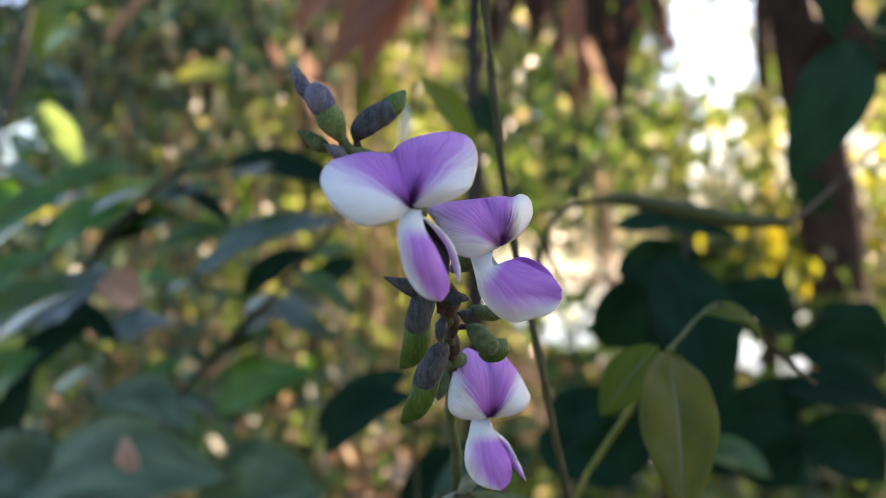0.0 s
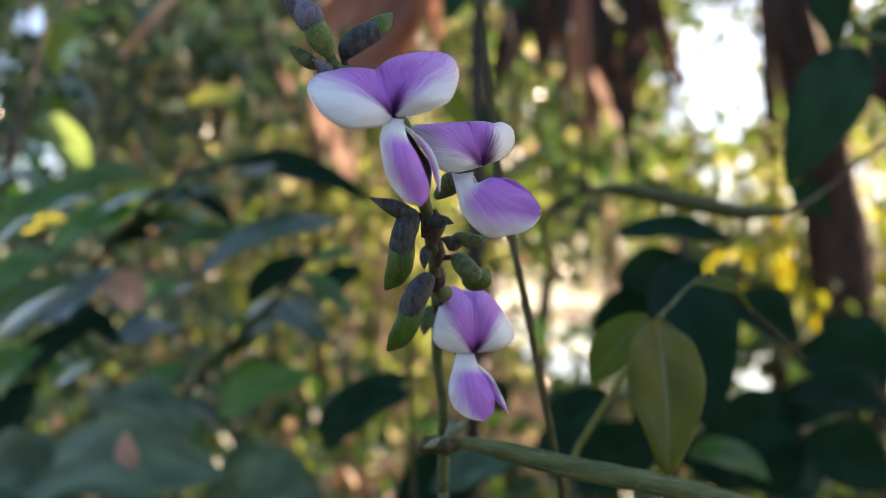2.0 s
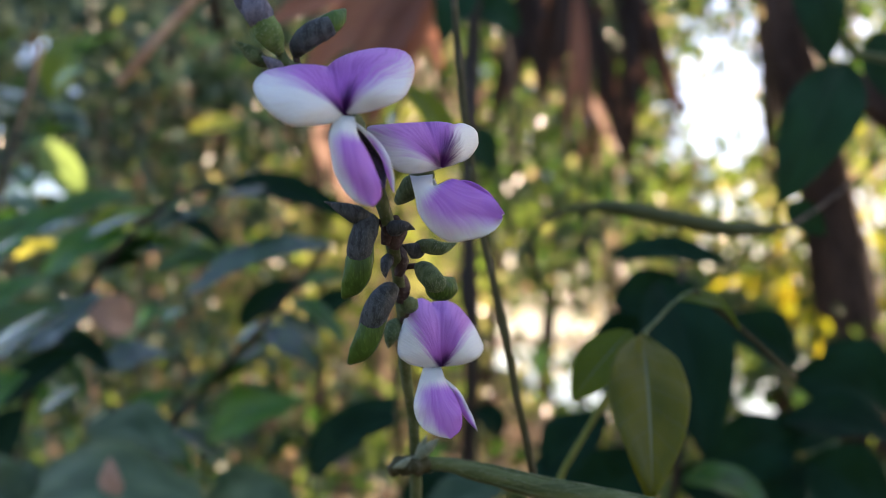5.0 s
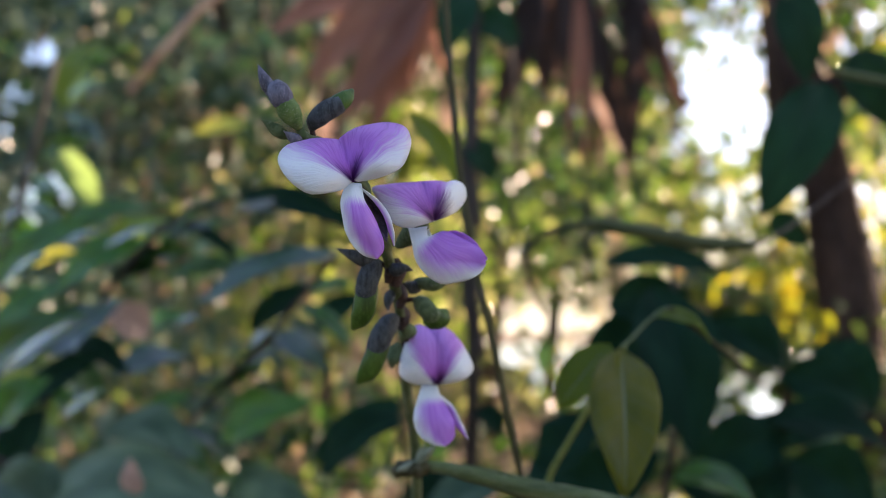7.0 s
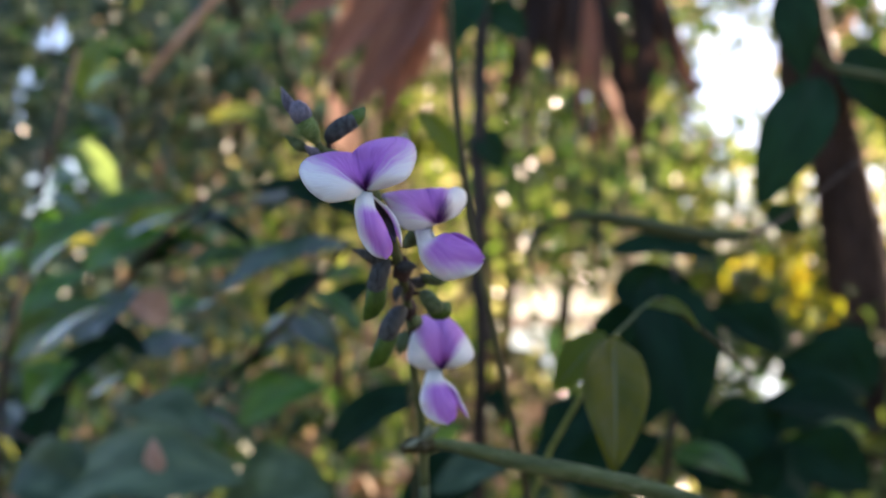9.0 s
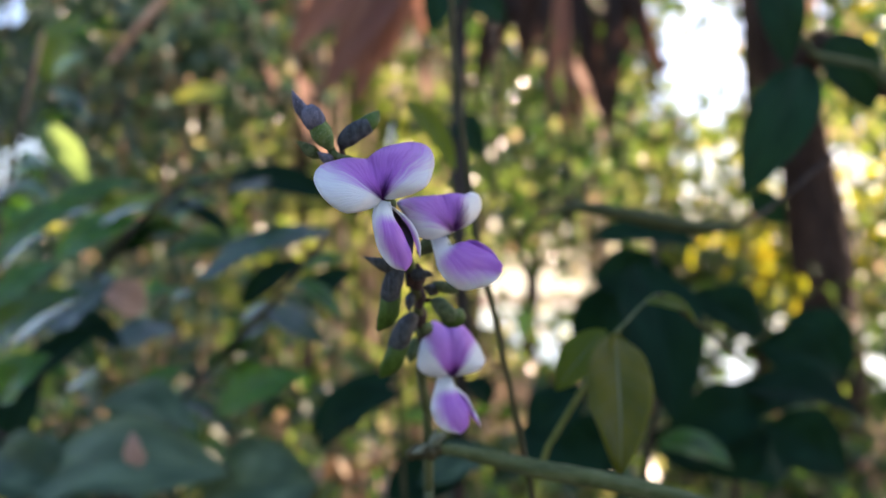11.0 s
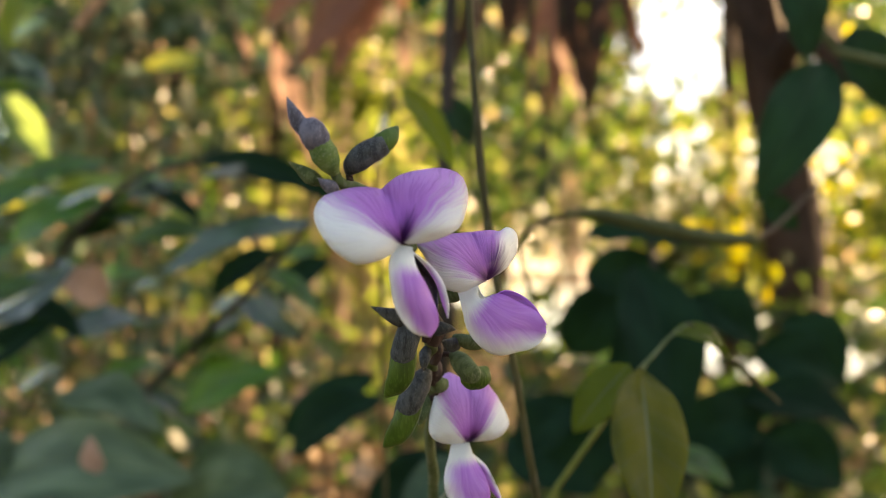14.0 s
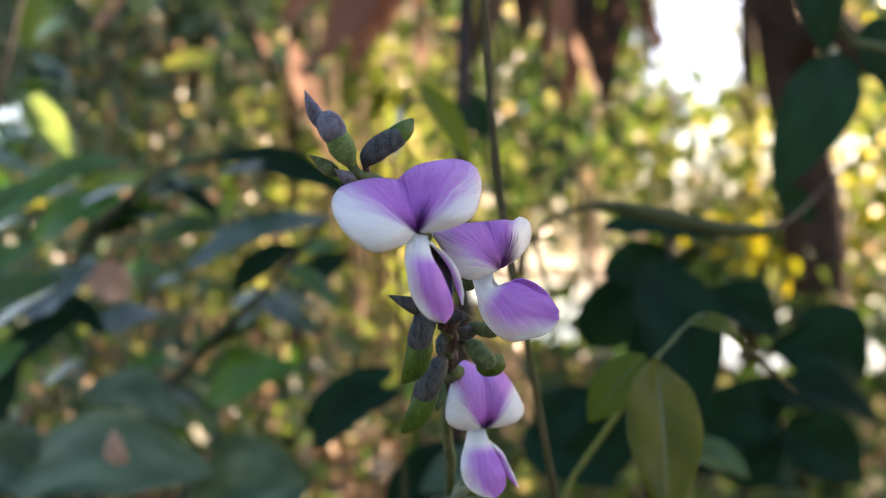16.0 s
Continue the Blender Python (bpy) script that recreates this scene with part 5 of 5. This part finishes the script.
# Pale bluish tones put the hazy light of the shady side into leaf colour.
HAZY = scatter_leaf_material("hazy_understorey_leaves", [(0.0, (0.050, 0.105, 0.070)), (0.6, (0.125, 0.205, 0.140)), (1.0, (0.22, 0.31, 0.225))],
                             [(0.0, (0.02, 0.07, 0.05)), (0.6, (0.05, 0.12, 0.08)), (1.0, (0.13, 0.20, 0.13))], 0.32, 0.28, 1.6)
# Second sunlit copy, for bushes, with brightness raised in its yellow-greens.
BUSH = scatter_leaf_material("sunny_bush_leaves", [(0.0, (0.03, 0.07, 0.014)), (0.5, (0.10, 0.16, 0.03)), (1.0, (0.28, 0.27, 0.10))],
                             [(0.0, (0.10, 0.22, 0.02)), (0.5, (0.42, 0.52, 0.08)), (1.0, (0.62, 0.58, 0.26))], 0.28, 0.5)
LITTER = scatter_leaf_material("fallen_leaves", [(0.0, (0.10, 0.06, 0.04)), (0.4, (0.24, 0.15, 0.09)), (0.8, (0.38, 0.26, 0.17)), (1.0, (0.46, 0.36, 0.25))],
                               [(0.0, (0.1, 0.05, 0.02)), (1.0, (0.4, 0.25, 0.12))], 0.6, 0.15)

rng = np.random.default_rng(7)
EYE = np.array((0.008, -0.1, 0.98))


def clumps(count, per, x, y, z, spread, keep=None):
    """Leaf positions in loose clumps inside a box; keep thins them out."""
    c = np.stack([rng.uniform(*x, count), rng.uniform(*y, count), rng.uniform(*z, count)], 1)
    p = (c[:, None, :] + rng.normal(size=(count, per, 3)) * spread).reshape(-1, 3)
    p = p[p[:, 2] > 0.02]
    if keep is not None:
        p = p[keep(p)]
    return p


def directions(p):
    d = p - EYE
    return d[:, 0] / d[:, 1], d[:, 2] / d[:, 1]


def ragged(p, scale, amount):
    return np.array([noise.noise(Vector(q) * scale) for q in p]) * amount


def sky_gap(p):
    """The wood opens to the sky beside the leaning trunk."""
    a, e = directions(p)
    w = ragged(p, 1.1, 0.045)
    few = rng.random(len(p)) < 0.15
    few |= (e > 0.29) & (rng.random(len(p)) < 0.25)
    small = ((a - 0.49) / 0.026) ** 2 + ((e - 0.33) / 0.03) ** 2 < 1
    for ga, ge in ((0.024, 0.267), (0.112, 0.274), (0.024, 0.201), (0.163, 0.224), (-0.095, 0.24), (0.174, 0.136)):
        small |= ((a - ga) / 0.008) ** 2 + ((e - ge) / 0.012) ** 2 < 1
    return few | ~small & ~(((a - 0.32) / np.maximum(0.066 + w, 0.01)) ** 2 + ((e - 0.270) / np.maximum(0.102 + w, 0.01)) ** 2 < 1)


# spots on which the sun falls through gaps in the thicket
FLECKS = ((-0.11, 1.15, 0.655, 0.10), (0.05, 2.0, 0.6, 0.2), (-0.4, 2.6, 0.7, 0.25), (0.2, 2.8, 0.8, 0.2), (-0.10, 2.4, 1.55, 0.20), (-0.156, 2.300, 1.473, 0.2), (-0.28, 0.49, 1.07, 0.15), (-0.24, 0.50, 0.93, 0.035), (-0.15, 0.42, 0.90, 0.03), (-0.38, 2.4, 1.45, 0.32), (-0.42, 2.1, 1.03, 0.3), (-0.75, 2.9, 0.95, 0.25), (-0.2, 2.9, 1.05, 0.22), (0.10, 2.6, 1.22, 0.16), (-1.0, 2.8, 1.15, 0.22), (-0.15, 2.3, 0.72, 0.22), (0.5, 2.2, 0.8, 0.15))
GOLD_SPOT = np.array((1.1658, 3.0000, 1.0329))


def lit_lane(p):
    """Lanes through the thicket by which the sun reaches the golden shrub and the sunlit spots."""
    way = np.array(SUN_WAY.normalized())
    rel = p - GOLD_SPOT
    along = np.clip(rel @ way, 0, 7)
    off = rel - along[:, None] * way
    spots = np.zeros(len(p), bool)
    for x, y, z, r in FLECKS:
        rel2 = p - np.array((x, y, z))
        beside = rel2 - np.clip(rel2 @ way, 0.1, 6)[:, None] * way
        spots |= (beside ** 2).sum(1) < r * r
    near = (abs(rel[:, 0]) < 0.3) & (abs(rel[:, 2]) < 0.16) & (rel[:, 1] < 0.1)
    return ~((off[:, 0] ** 2 + off[:, 1] ** 2 + (off[:, 2] * 1.4) ** 2 < 0.2 ** 2) | near | spots)


def gold_lane(p):
    """The sun passes the crowns of the sunny side on its way to the golden shrub."""
    way = np.array(SUN_WAY.normalized())
    rel = p - GOLD_SPOT
    off = rel - np.clip(rel @ way, 0, 14)[:, None] * way
    return (off ** 2).sum(1) > 0.22 ** 2


def thinned(p):
    """Leaves stand sparse near the ground."""
    return low_gaps(p) & left_sky(p) & lit_lane(p) & ((p[:, 2] > 0.95) | (rng.random(len(p)) < np.where(p[:, 0] > 0.5, 0.95, 0.5)))


def low_gaps(p):
    """Small gaps between the leaves, low down, towards the water."""
    a, e = directions(p)
    ok = sky_gap(p)
    few = rng.random(len(p)) < 0.2
    for ga, ge, ra, re in ((0.085, -0.020, 0.058, 0.027), (0.150, -0.018, 0.020, 0.018), (0.366, -0.122, 0.032, 0.030), (0.212, -0.035, 0.022, 0.02), (0.516, -0.12, 0.03, 0.03)):
        ok &= few | ~(((a - ga) / ra) ** 2 + ((e - ge) / re) ** 2 < 1)
    return ok


def beside_strip(p):
    """Nothing hangs before the sunlit dry strips."""
    a, e = directions(p)
    return sky_gap(p) & ~((abs(a - 0.17) < 0.045) & (abs(e - 0.225) < 0.06)) & ~((abs(a - 0.12) < 0.03) & (abs(e - 0.29) < 0.04))


def left_sky(p):
    """Small openings to the sky among the leaves of the shady side."""
    a, e = directions(p)
    ok = np.ones(len(p), bool)
    for ga, ge, ra, re in ((-0.515, 0.312, 0.030, 0.028), (-0.545, 0.26, 0.016, 0.03), (-0.49, 0.145, 0.024, 0.028), (-0.535, 0.125, 0.022, 0.055), (-0.47, 0.26, 0.012, 0.03), (-0.36, 0.19, 0.010, 0.012), (-0.25, 0.165, 0.012, 0.012), (-0.31, 0.262, 0.008, 0.01), (-0.455, 0.20, 0.012, 0.012), (-0.40, 0.33, 0.012, 0.014), (-0.56, 0.22, 0.012, 0.03)):
        ok &= ~(((a - ga) / ra) ** 2 + ((e - ge) / re) ** 2 < 1)
    return ok


def above_water(p):
    a, e = directions(p)
    return sky_gap(p) & left_sky(p) & ~(((a - 0.085) / 0.058) ** 2 + ((e + 0.012) / 0.030) ** 2 < 1) & ((p[:, 0] < 0.3) | (p[:, 2] > 0.9)) & (a < 0.68) & ((a < 0.11) | (a > 0.27) | (e > 0.055 + ragged(p, 0.5, 0.03))) & ((a < 0.29) | (a > 0.56) | (e > 0.15 + ragged(p, 0.5, 0.03)))


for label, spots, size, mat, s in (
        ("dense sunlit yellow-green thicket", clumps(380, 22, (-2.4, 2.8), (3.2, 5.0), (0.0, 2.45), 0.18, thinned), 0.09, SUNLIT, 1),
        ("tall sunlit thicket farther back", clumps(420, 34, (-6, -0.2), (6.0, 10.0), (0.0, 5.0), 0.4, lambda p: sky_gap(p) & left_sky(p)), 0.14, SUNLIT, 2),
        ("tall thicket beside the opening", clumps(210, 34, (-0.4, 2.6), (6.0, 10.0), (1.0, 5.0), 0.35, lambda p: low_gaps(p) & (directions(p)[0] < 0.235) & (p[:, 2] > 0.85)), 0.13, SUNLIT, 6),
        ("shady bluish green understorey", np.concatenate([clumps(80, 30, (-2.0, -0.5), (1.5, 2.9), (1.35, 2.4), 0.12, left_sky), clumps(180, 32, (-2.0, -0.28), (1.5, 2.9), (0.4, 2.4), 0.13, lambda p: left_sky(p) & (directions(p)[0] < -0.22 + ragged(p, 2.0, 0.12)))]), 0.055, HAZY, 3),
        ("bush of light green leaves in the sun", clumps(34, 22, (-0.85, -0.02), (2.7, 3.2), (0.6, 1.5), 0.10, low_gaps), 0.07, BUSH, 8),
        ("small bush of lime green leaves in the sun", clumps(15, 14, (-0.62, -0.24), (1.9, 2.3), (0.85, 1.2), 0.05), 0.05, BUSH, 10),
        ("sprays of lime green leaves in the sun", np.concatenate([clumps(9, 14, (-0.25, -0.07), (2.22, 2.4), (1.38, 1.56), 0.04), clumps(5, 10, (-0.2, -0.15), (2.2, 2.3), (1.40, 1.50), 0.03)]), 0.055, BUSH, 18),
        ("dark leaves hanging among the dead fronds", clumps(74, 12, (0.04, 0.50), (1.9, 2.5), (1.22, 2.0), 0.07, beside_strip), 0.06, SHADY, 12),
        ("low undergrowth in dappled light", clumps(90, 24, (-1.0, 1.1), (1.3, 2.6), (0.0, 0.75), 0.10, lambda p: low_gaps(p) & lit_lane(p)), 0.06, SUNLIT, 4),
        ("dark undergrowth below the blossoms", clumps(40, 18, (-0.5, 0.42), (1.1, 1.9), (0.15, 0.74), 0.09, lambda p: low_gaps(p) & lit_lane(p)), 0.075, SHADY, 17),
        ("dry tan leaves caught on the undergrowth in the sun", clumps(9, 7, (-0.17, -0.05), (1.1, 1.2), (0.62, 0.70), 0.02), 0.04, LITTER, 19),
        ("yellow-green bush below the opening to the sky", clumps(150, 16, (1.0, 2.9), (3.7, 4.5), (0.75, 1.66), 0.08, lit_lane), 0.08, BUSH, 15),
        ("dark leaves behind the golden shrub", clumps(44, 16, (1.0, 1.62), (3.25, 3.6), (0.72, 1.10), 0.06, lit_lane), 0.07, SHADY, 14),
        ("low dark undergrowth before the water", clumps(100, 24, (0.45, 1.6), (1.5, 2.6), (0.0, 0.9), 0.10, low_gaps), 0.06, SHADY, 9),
        ("wood in haze colours closing the shady side", clumps(360, 30, (-17, -0.8), (13, 20), (0, 8.5), 0.8, above_water), 0.42, HAZY, 16),
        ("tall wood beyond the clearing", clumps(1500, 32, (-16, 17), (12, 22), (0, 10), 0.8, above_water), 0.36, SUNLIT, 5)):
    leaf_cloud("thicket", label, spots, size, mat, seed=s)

# a shrub of bright yellow leaves by the trunk
GOLD = scatter_leaf_material("golden_leaves", [(0.0, (0.26, 0.30, 0.02)), (0.7, (0.46, 0.42, 0.02)), (1.0, (0.5, 0.36, 0.02))], [(0.0, (0.5, 0.58, 0.03)), (0.7, (0.8, 0.74, 0.03)), (1.0, (0.85, 0.68, 0.03))], 0.35, 0.5)
gold = thing("shrub", "shrub with bright golden yellow leaves in sunlight", "shrub")
for tip in ((1.0417, 3.0000, 1.0124), (1.2275, 3.0000, 1.0326), (1.6147, 3.1000, 1.4085)):
    part("branch", tube([(1.35, 3.1, -0.02), (1.3, 3.08, 0.5), tip], [0.012, 0.008, 0.003], 16, 8, 0.2), VINE_DARK, gold)
spots = np.concatenate([np.array(c) + rng.normal(size=(n, 3)) * sp for c, n, sp in (((1.0320, 3.0000, 1.0438), 12, (0.06, 0.03, 0.022)), ((1.1864, 3.0000, 1.0328), 18, (0.05, 0.03, 0.05)), ((1.2041, 3.0000, 0.8973), 10, (0.03, 0.03, 0.04)), ((1.0272, 2.3000, 0.9328), 9, (0.012, 0.02, 0.035)), ((1.2208, 3.0000, 1.2000), 8, (0.05, 0.05, 0.03)), ((1.6046, 3.1000, 1.4302), 34, (0.11, 0.1, 0.20)), ((1.6061, 3.1000, 1.0852), 34, (0.08, 0.1, 0.12)))])
leaf_cloud("leaves", "golden yellow leaves", spots, 0.062, GOLD, gold, seed=31, flat=0.45)

# thin upright stems in the wood behind
for i in range(26):
    x, y = rng.uniform(-2.2, 2.4), rng.uniform(2.6, 6.0)
    if 0.2 < x / y < 0.47:
        continue
    if 0.02 < x / y < 0.17:
        x -= 0.3 * y
    lean = rng.normal(size=2) * 0.12
    h = rng.uniform(2.5, 4.5)
    r = rng.uniform(0.008, 0.03)
    st = thing("sapling", "thin upright sapling stem in the wood", "sapling", "saplings")
    part("stem", tube([(x, y, -0.03), (x + lean[0] * 0.5, y, h * 0.4), (x + lean[0], y + lean[1], h)], [r, r * 0.8, r * 0.4], 16, 8, 0.2), BARK_PALE if i % 3 else BARK, st)

# slender dry canes standing in the sun behind the blossoms
for i in range(46):
    y = rng.uniform(2.5, 4.4)
    x = y * rng.uniform(-0.40, 0.22)
    if 0.04 < x / y < 0.17:
        x -= 0.19 * y
    h, lean, r = rng.uniform(1.7, 3.2), rng.normal() * 0.10, rng.uniform(0.006, 0.014)
    cane = thing("dry_cane", "slender pale dry cane standing among the leaves", "cane", "dry canes")
    part("stem", tube([(x, y, -0.02), (x + lean * 0.4, y, h * 0.5), (x + lean, y - 0.05, h)], [r, r * 0.9, r * 0.5], 14, 7, 0.15), CANE, cane)
    for k in range(3):
        z = h * rng.uniform(0.35, 0.95)
        side = rng.choice((-1, 1))
        foot = Vector((x + lean * z / h, y - 0.02, z))
        leaf_part(cane, foot, foot + Vector((side * rng.uniform(0.01, 0.06), -0.02, -rng.uniform(0.10, 0.26))), rng.uniform(0.018, 0.034), CANE_LEAF, "blade", face=(0.7, -0.7, 0.2), sag=0.05, fold=0.2, n=8, m=2, seed=i + k)

# unseen crown added to the leaning tree to keep sun off the blossoms
spots = clumps(170, 50, (1.35, 3.3), (0.7, 2.6), (1.9, 3.5), 0.15, lambda p: lit_lane(p) & gold_lane(p))
leaf_cloud("crown", "dense leafy crown added for shade", spots, 0.09, SHADY, near_tree, seed=11)
for tip in ((2.4, 1.5, 2.9), (1.8, 2.0, 3.2), (2.9, 2.1, 3.0)):
    part("limb", tube([(1.02, 2.62, 2.9), (1.5, 2.4, 2.9), tip], [0.04, 0.03, 0.008], 16, 8, 0.2), BARK, near_tree)

# trees added out of view on the sunny side to break sunlight into flecks
for i, (x, y, h, r) in enumerate(((5.2, 3.4, 4.6, 1.3), (6.4, 6.2, 5.0, 1.2), (5.8, 8.8, 5.2, 1.4), (9.0, 4.4, 6.2, 1.5), (9.4, 11.2, 6.0, 1.5), (4.6, 1.2, 4.2, 1.2))):
    t = tree("broad-leaved tree added at the sunny side to fleck the light", [(x, y, -0.05), (x + 0.1, y, h * 0.4), (x - 0.05, y + 0.1, h)], [0.12, 0.1, 0.04], BARK)
    c = rng.normal(size=(70, 3))
    c *= (rng.uniform(0.2, 1, (70, 1)) ** 0.4) * r / np.linalg.norm(c, axis=1, keepdims=True)
    c = c * (1, 1, 1.35) + (x, y, h * 0.68)
    spots = (c[:, None, :] + rng.normal(size=(70, 13, 3)) * 0.2).reshape(-1, 3)
    leaf_cloud("crown", "loose leafy crown", spots[gold_lane(spots) & (spots[:, 2] > 0.3)], 0.17, SHADY, t, seed=40 + i)

# slender tree added to shade the understorey; its crown stays out of view
t = tree("slender tree added above the thicket for shade", [(1.75, 4.4, -0.05), (1.72, 4.4, 1.6), (1.55, 4.2, 3.6)], [0.05, 0.045, 0.02], BARK)
c = rng.uniform(-1, 1, size=(48, 3)) * (1.15, 0.9, 0.5) + (1.35, 4.2, 3.45)
spots = (c[:, None, :] + rng.normal(size=(48, 20, 3)) * 0.14).reshape(-1, 3)
leaf_cloud("crown", "dense leafy crown added for shade", spots[lit_lane(spots) & (spots[:, 2] > 2.75)], 0.12, SHADY, t, seed=57)

# tall trees added to darken the thicket; their crowns stay above the view
for i, (x, y, r) in enumerate(((0.15, 5.8, 2.0), (1.0, 9.6, 2.4))):
    t = tree("tall slender tree with a closed crown added for shade", [(x, y, -0.05), (x + 0.15, y, 2.2), (x - 0.05, y + 0.1, 5.6)], [0.09, 0.07, 0.03], BARK)
    c = rng.uniform(-1, 1, size=(90, 3)) * (r, r, 0.8) + (x, y, 5.4)
    spots = (c[:, None, :] + rng.normal(size=(90, 16, 3)) * 0.25).reshape(-1, 3)
    leaf_cloud("crown", "dense leafy crown added for shade", spots, 0.22, SHADY, t, seed=60 + i)

# unseen dense hedge closing the place behind the viewer, added to darken reflections
leaf_cloud("hedge", "dense dark green hedge, unseen, added to darken reflections", np.concatenate([clumps(170, 22, (-8, 8), (-5.2, -3.2), (0.0, 3.0), 0.3), clumps(80, 22, (-9.5, -7.5), (-4, 6), (0.0, 2.2), 0.3), clumps(70, 22, (5.5, 8), (-4, 0), (0.0, 2.6), 0.3)]), 0.24, SHADY, seed=77, category="hedge")

# ground, litter, pond
def ground_material():
    m, nt, out = material("forest_floor")
    big, fine = noise_tex(nt, 1.3, 6), noise_tex(nt, 22.0, 6)
    col = mix(nt, smooth(nt, big, 0.35, 0.65), (0.06, 0.042, 0.028), (0.14, 0.10, 0.065))
    col = mix(nt, smooth(nt, fine, 0.45, 0.7), col, (0.22, 0.16, 0.11))
    p = node(nt, "ShaderNodeBsdfPrincipled", Roughness=0.9)
    nt.links.new(col, p.inputs["Base Color"])
    b = nt.nodes.new("ShaderNodeBump")
    b.inputs["Distance"].default_value = 0.03
    nt.links.new(fine, b.inputs["Height"])
    nt.links.new(b.outputs[0], p.inputs["Normal"])
    nt.links.new(p.outputs[0], out.inputs[0])
    return m


rows = []
for i in range(61):
    row = []
    for j in range(61):
        x, y = ((j - 30) / 30), ((i - 30) / 30)
        x, y = 2000 * math.copysign(abs(x) ** 4, x), 2000 * math.copysign(abs(y) ** 4, y)
        row.append((x, y, 0.05 * noise.noise(Vector((x * 0.7, y * 0.7, 0))) if max(abs(x), abs(y)) < 12 else 0.0))
    rows.append(row)
tagged(part("ground", sheet(rows), ground_material()), "bare brown forest floor with fallen leaves", "ground", "", "structure")
fallen = np.stack([rng.uniform(-4, 5, 9000), rng.uniform(1.5, 9, 9000), np.full(9000, 0.06)], 1)
fallen = fallen[((fallen[:, 0] - 3.3) / 3.2) ** 2 + ((fallen[:, 1] - 12.2) / 6.4) ** 2 > 1]
leaf_cloud("fallen_leaves", "tan and brown dry leaves covering the ground", fallen, 0.07, LITTER, seed=21, category="leaf litter")


def water_material():
    m, nt, out = material("still_water")
    p = node(nt, "ShaderNodeBsdfPrincipled", Roughness=0.06)
    p.inputs["Base Color"].default_value = (0.03, 0.045, 0.03, 1)
    b = nt.nodes.new("ShaderNodeBump")
    b.inputs["Distance"].default_value, b.inputs["Strength"].default_value = 0.01, 0.12
    nt.links.new(noise_tex(nt, 5.0, 3), b.inputs["Height"])
    nt.links.new(b.outputs[0], p.inputs["Normal"])
    nt.links.new(p.outputs[0], out.inputs[0])
    return m


bm = bmesh.new()
rim = []
for i in range(48):
    a = 2 * math.pi * i / 48
    r = 1 + 0.15 * math.sin(3 * a + 1) + 0.08 * math.sin(7 * a)
    rim.append(bm.verts.new((3.3 + 3.1 * r * math.cos(a), 12.2 + 6.2 * r * math.sin(a), 0.075)))
bm.faces.new(rim)
WATER = water_material()
tagged(part("water", bm, WATER), "still pale water of a small pond", "pond", "", "structure")
shore = []
for i in range(13):
    x = -60 + 12.5 * i
    near = 24 + 1.5 * math.sin(x * 0.21) + math.sin(x * 0.5)
    shore.append([(x, near, 0.03), (x, 60, 0.03), (x, 150, 0.03)])
tagged(part("water", sheet(shore), WATER), "pale far water beyond the wood", "lake", "", "structure")
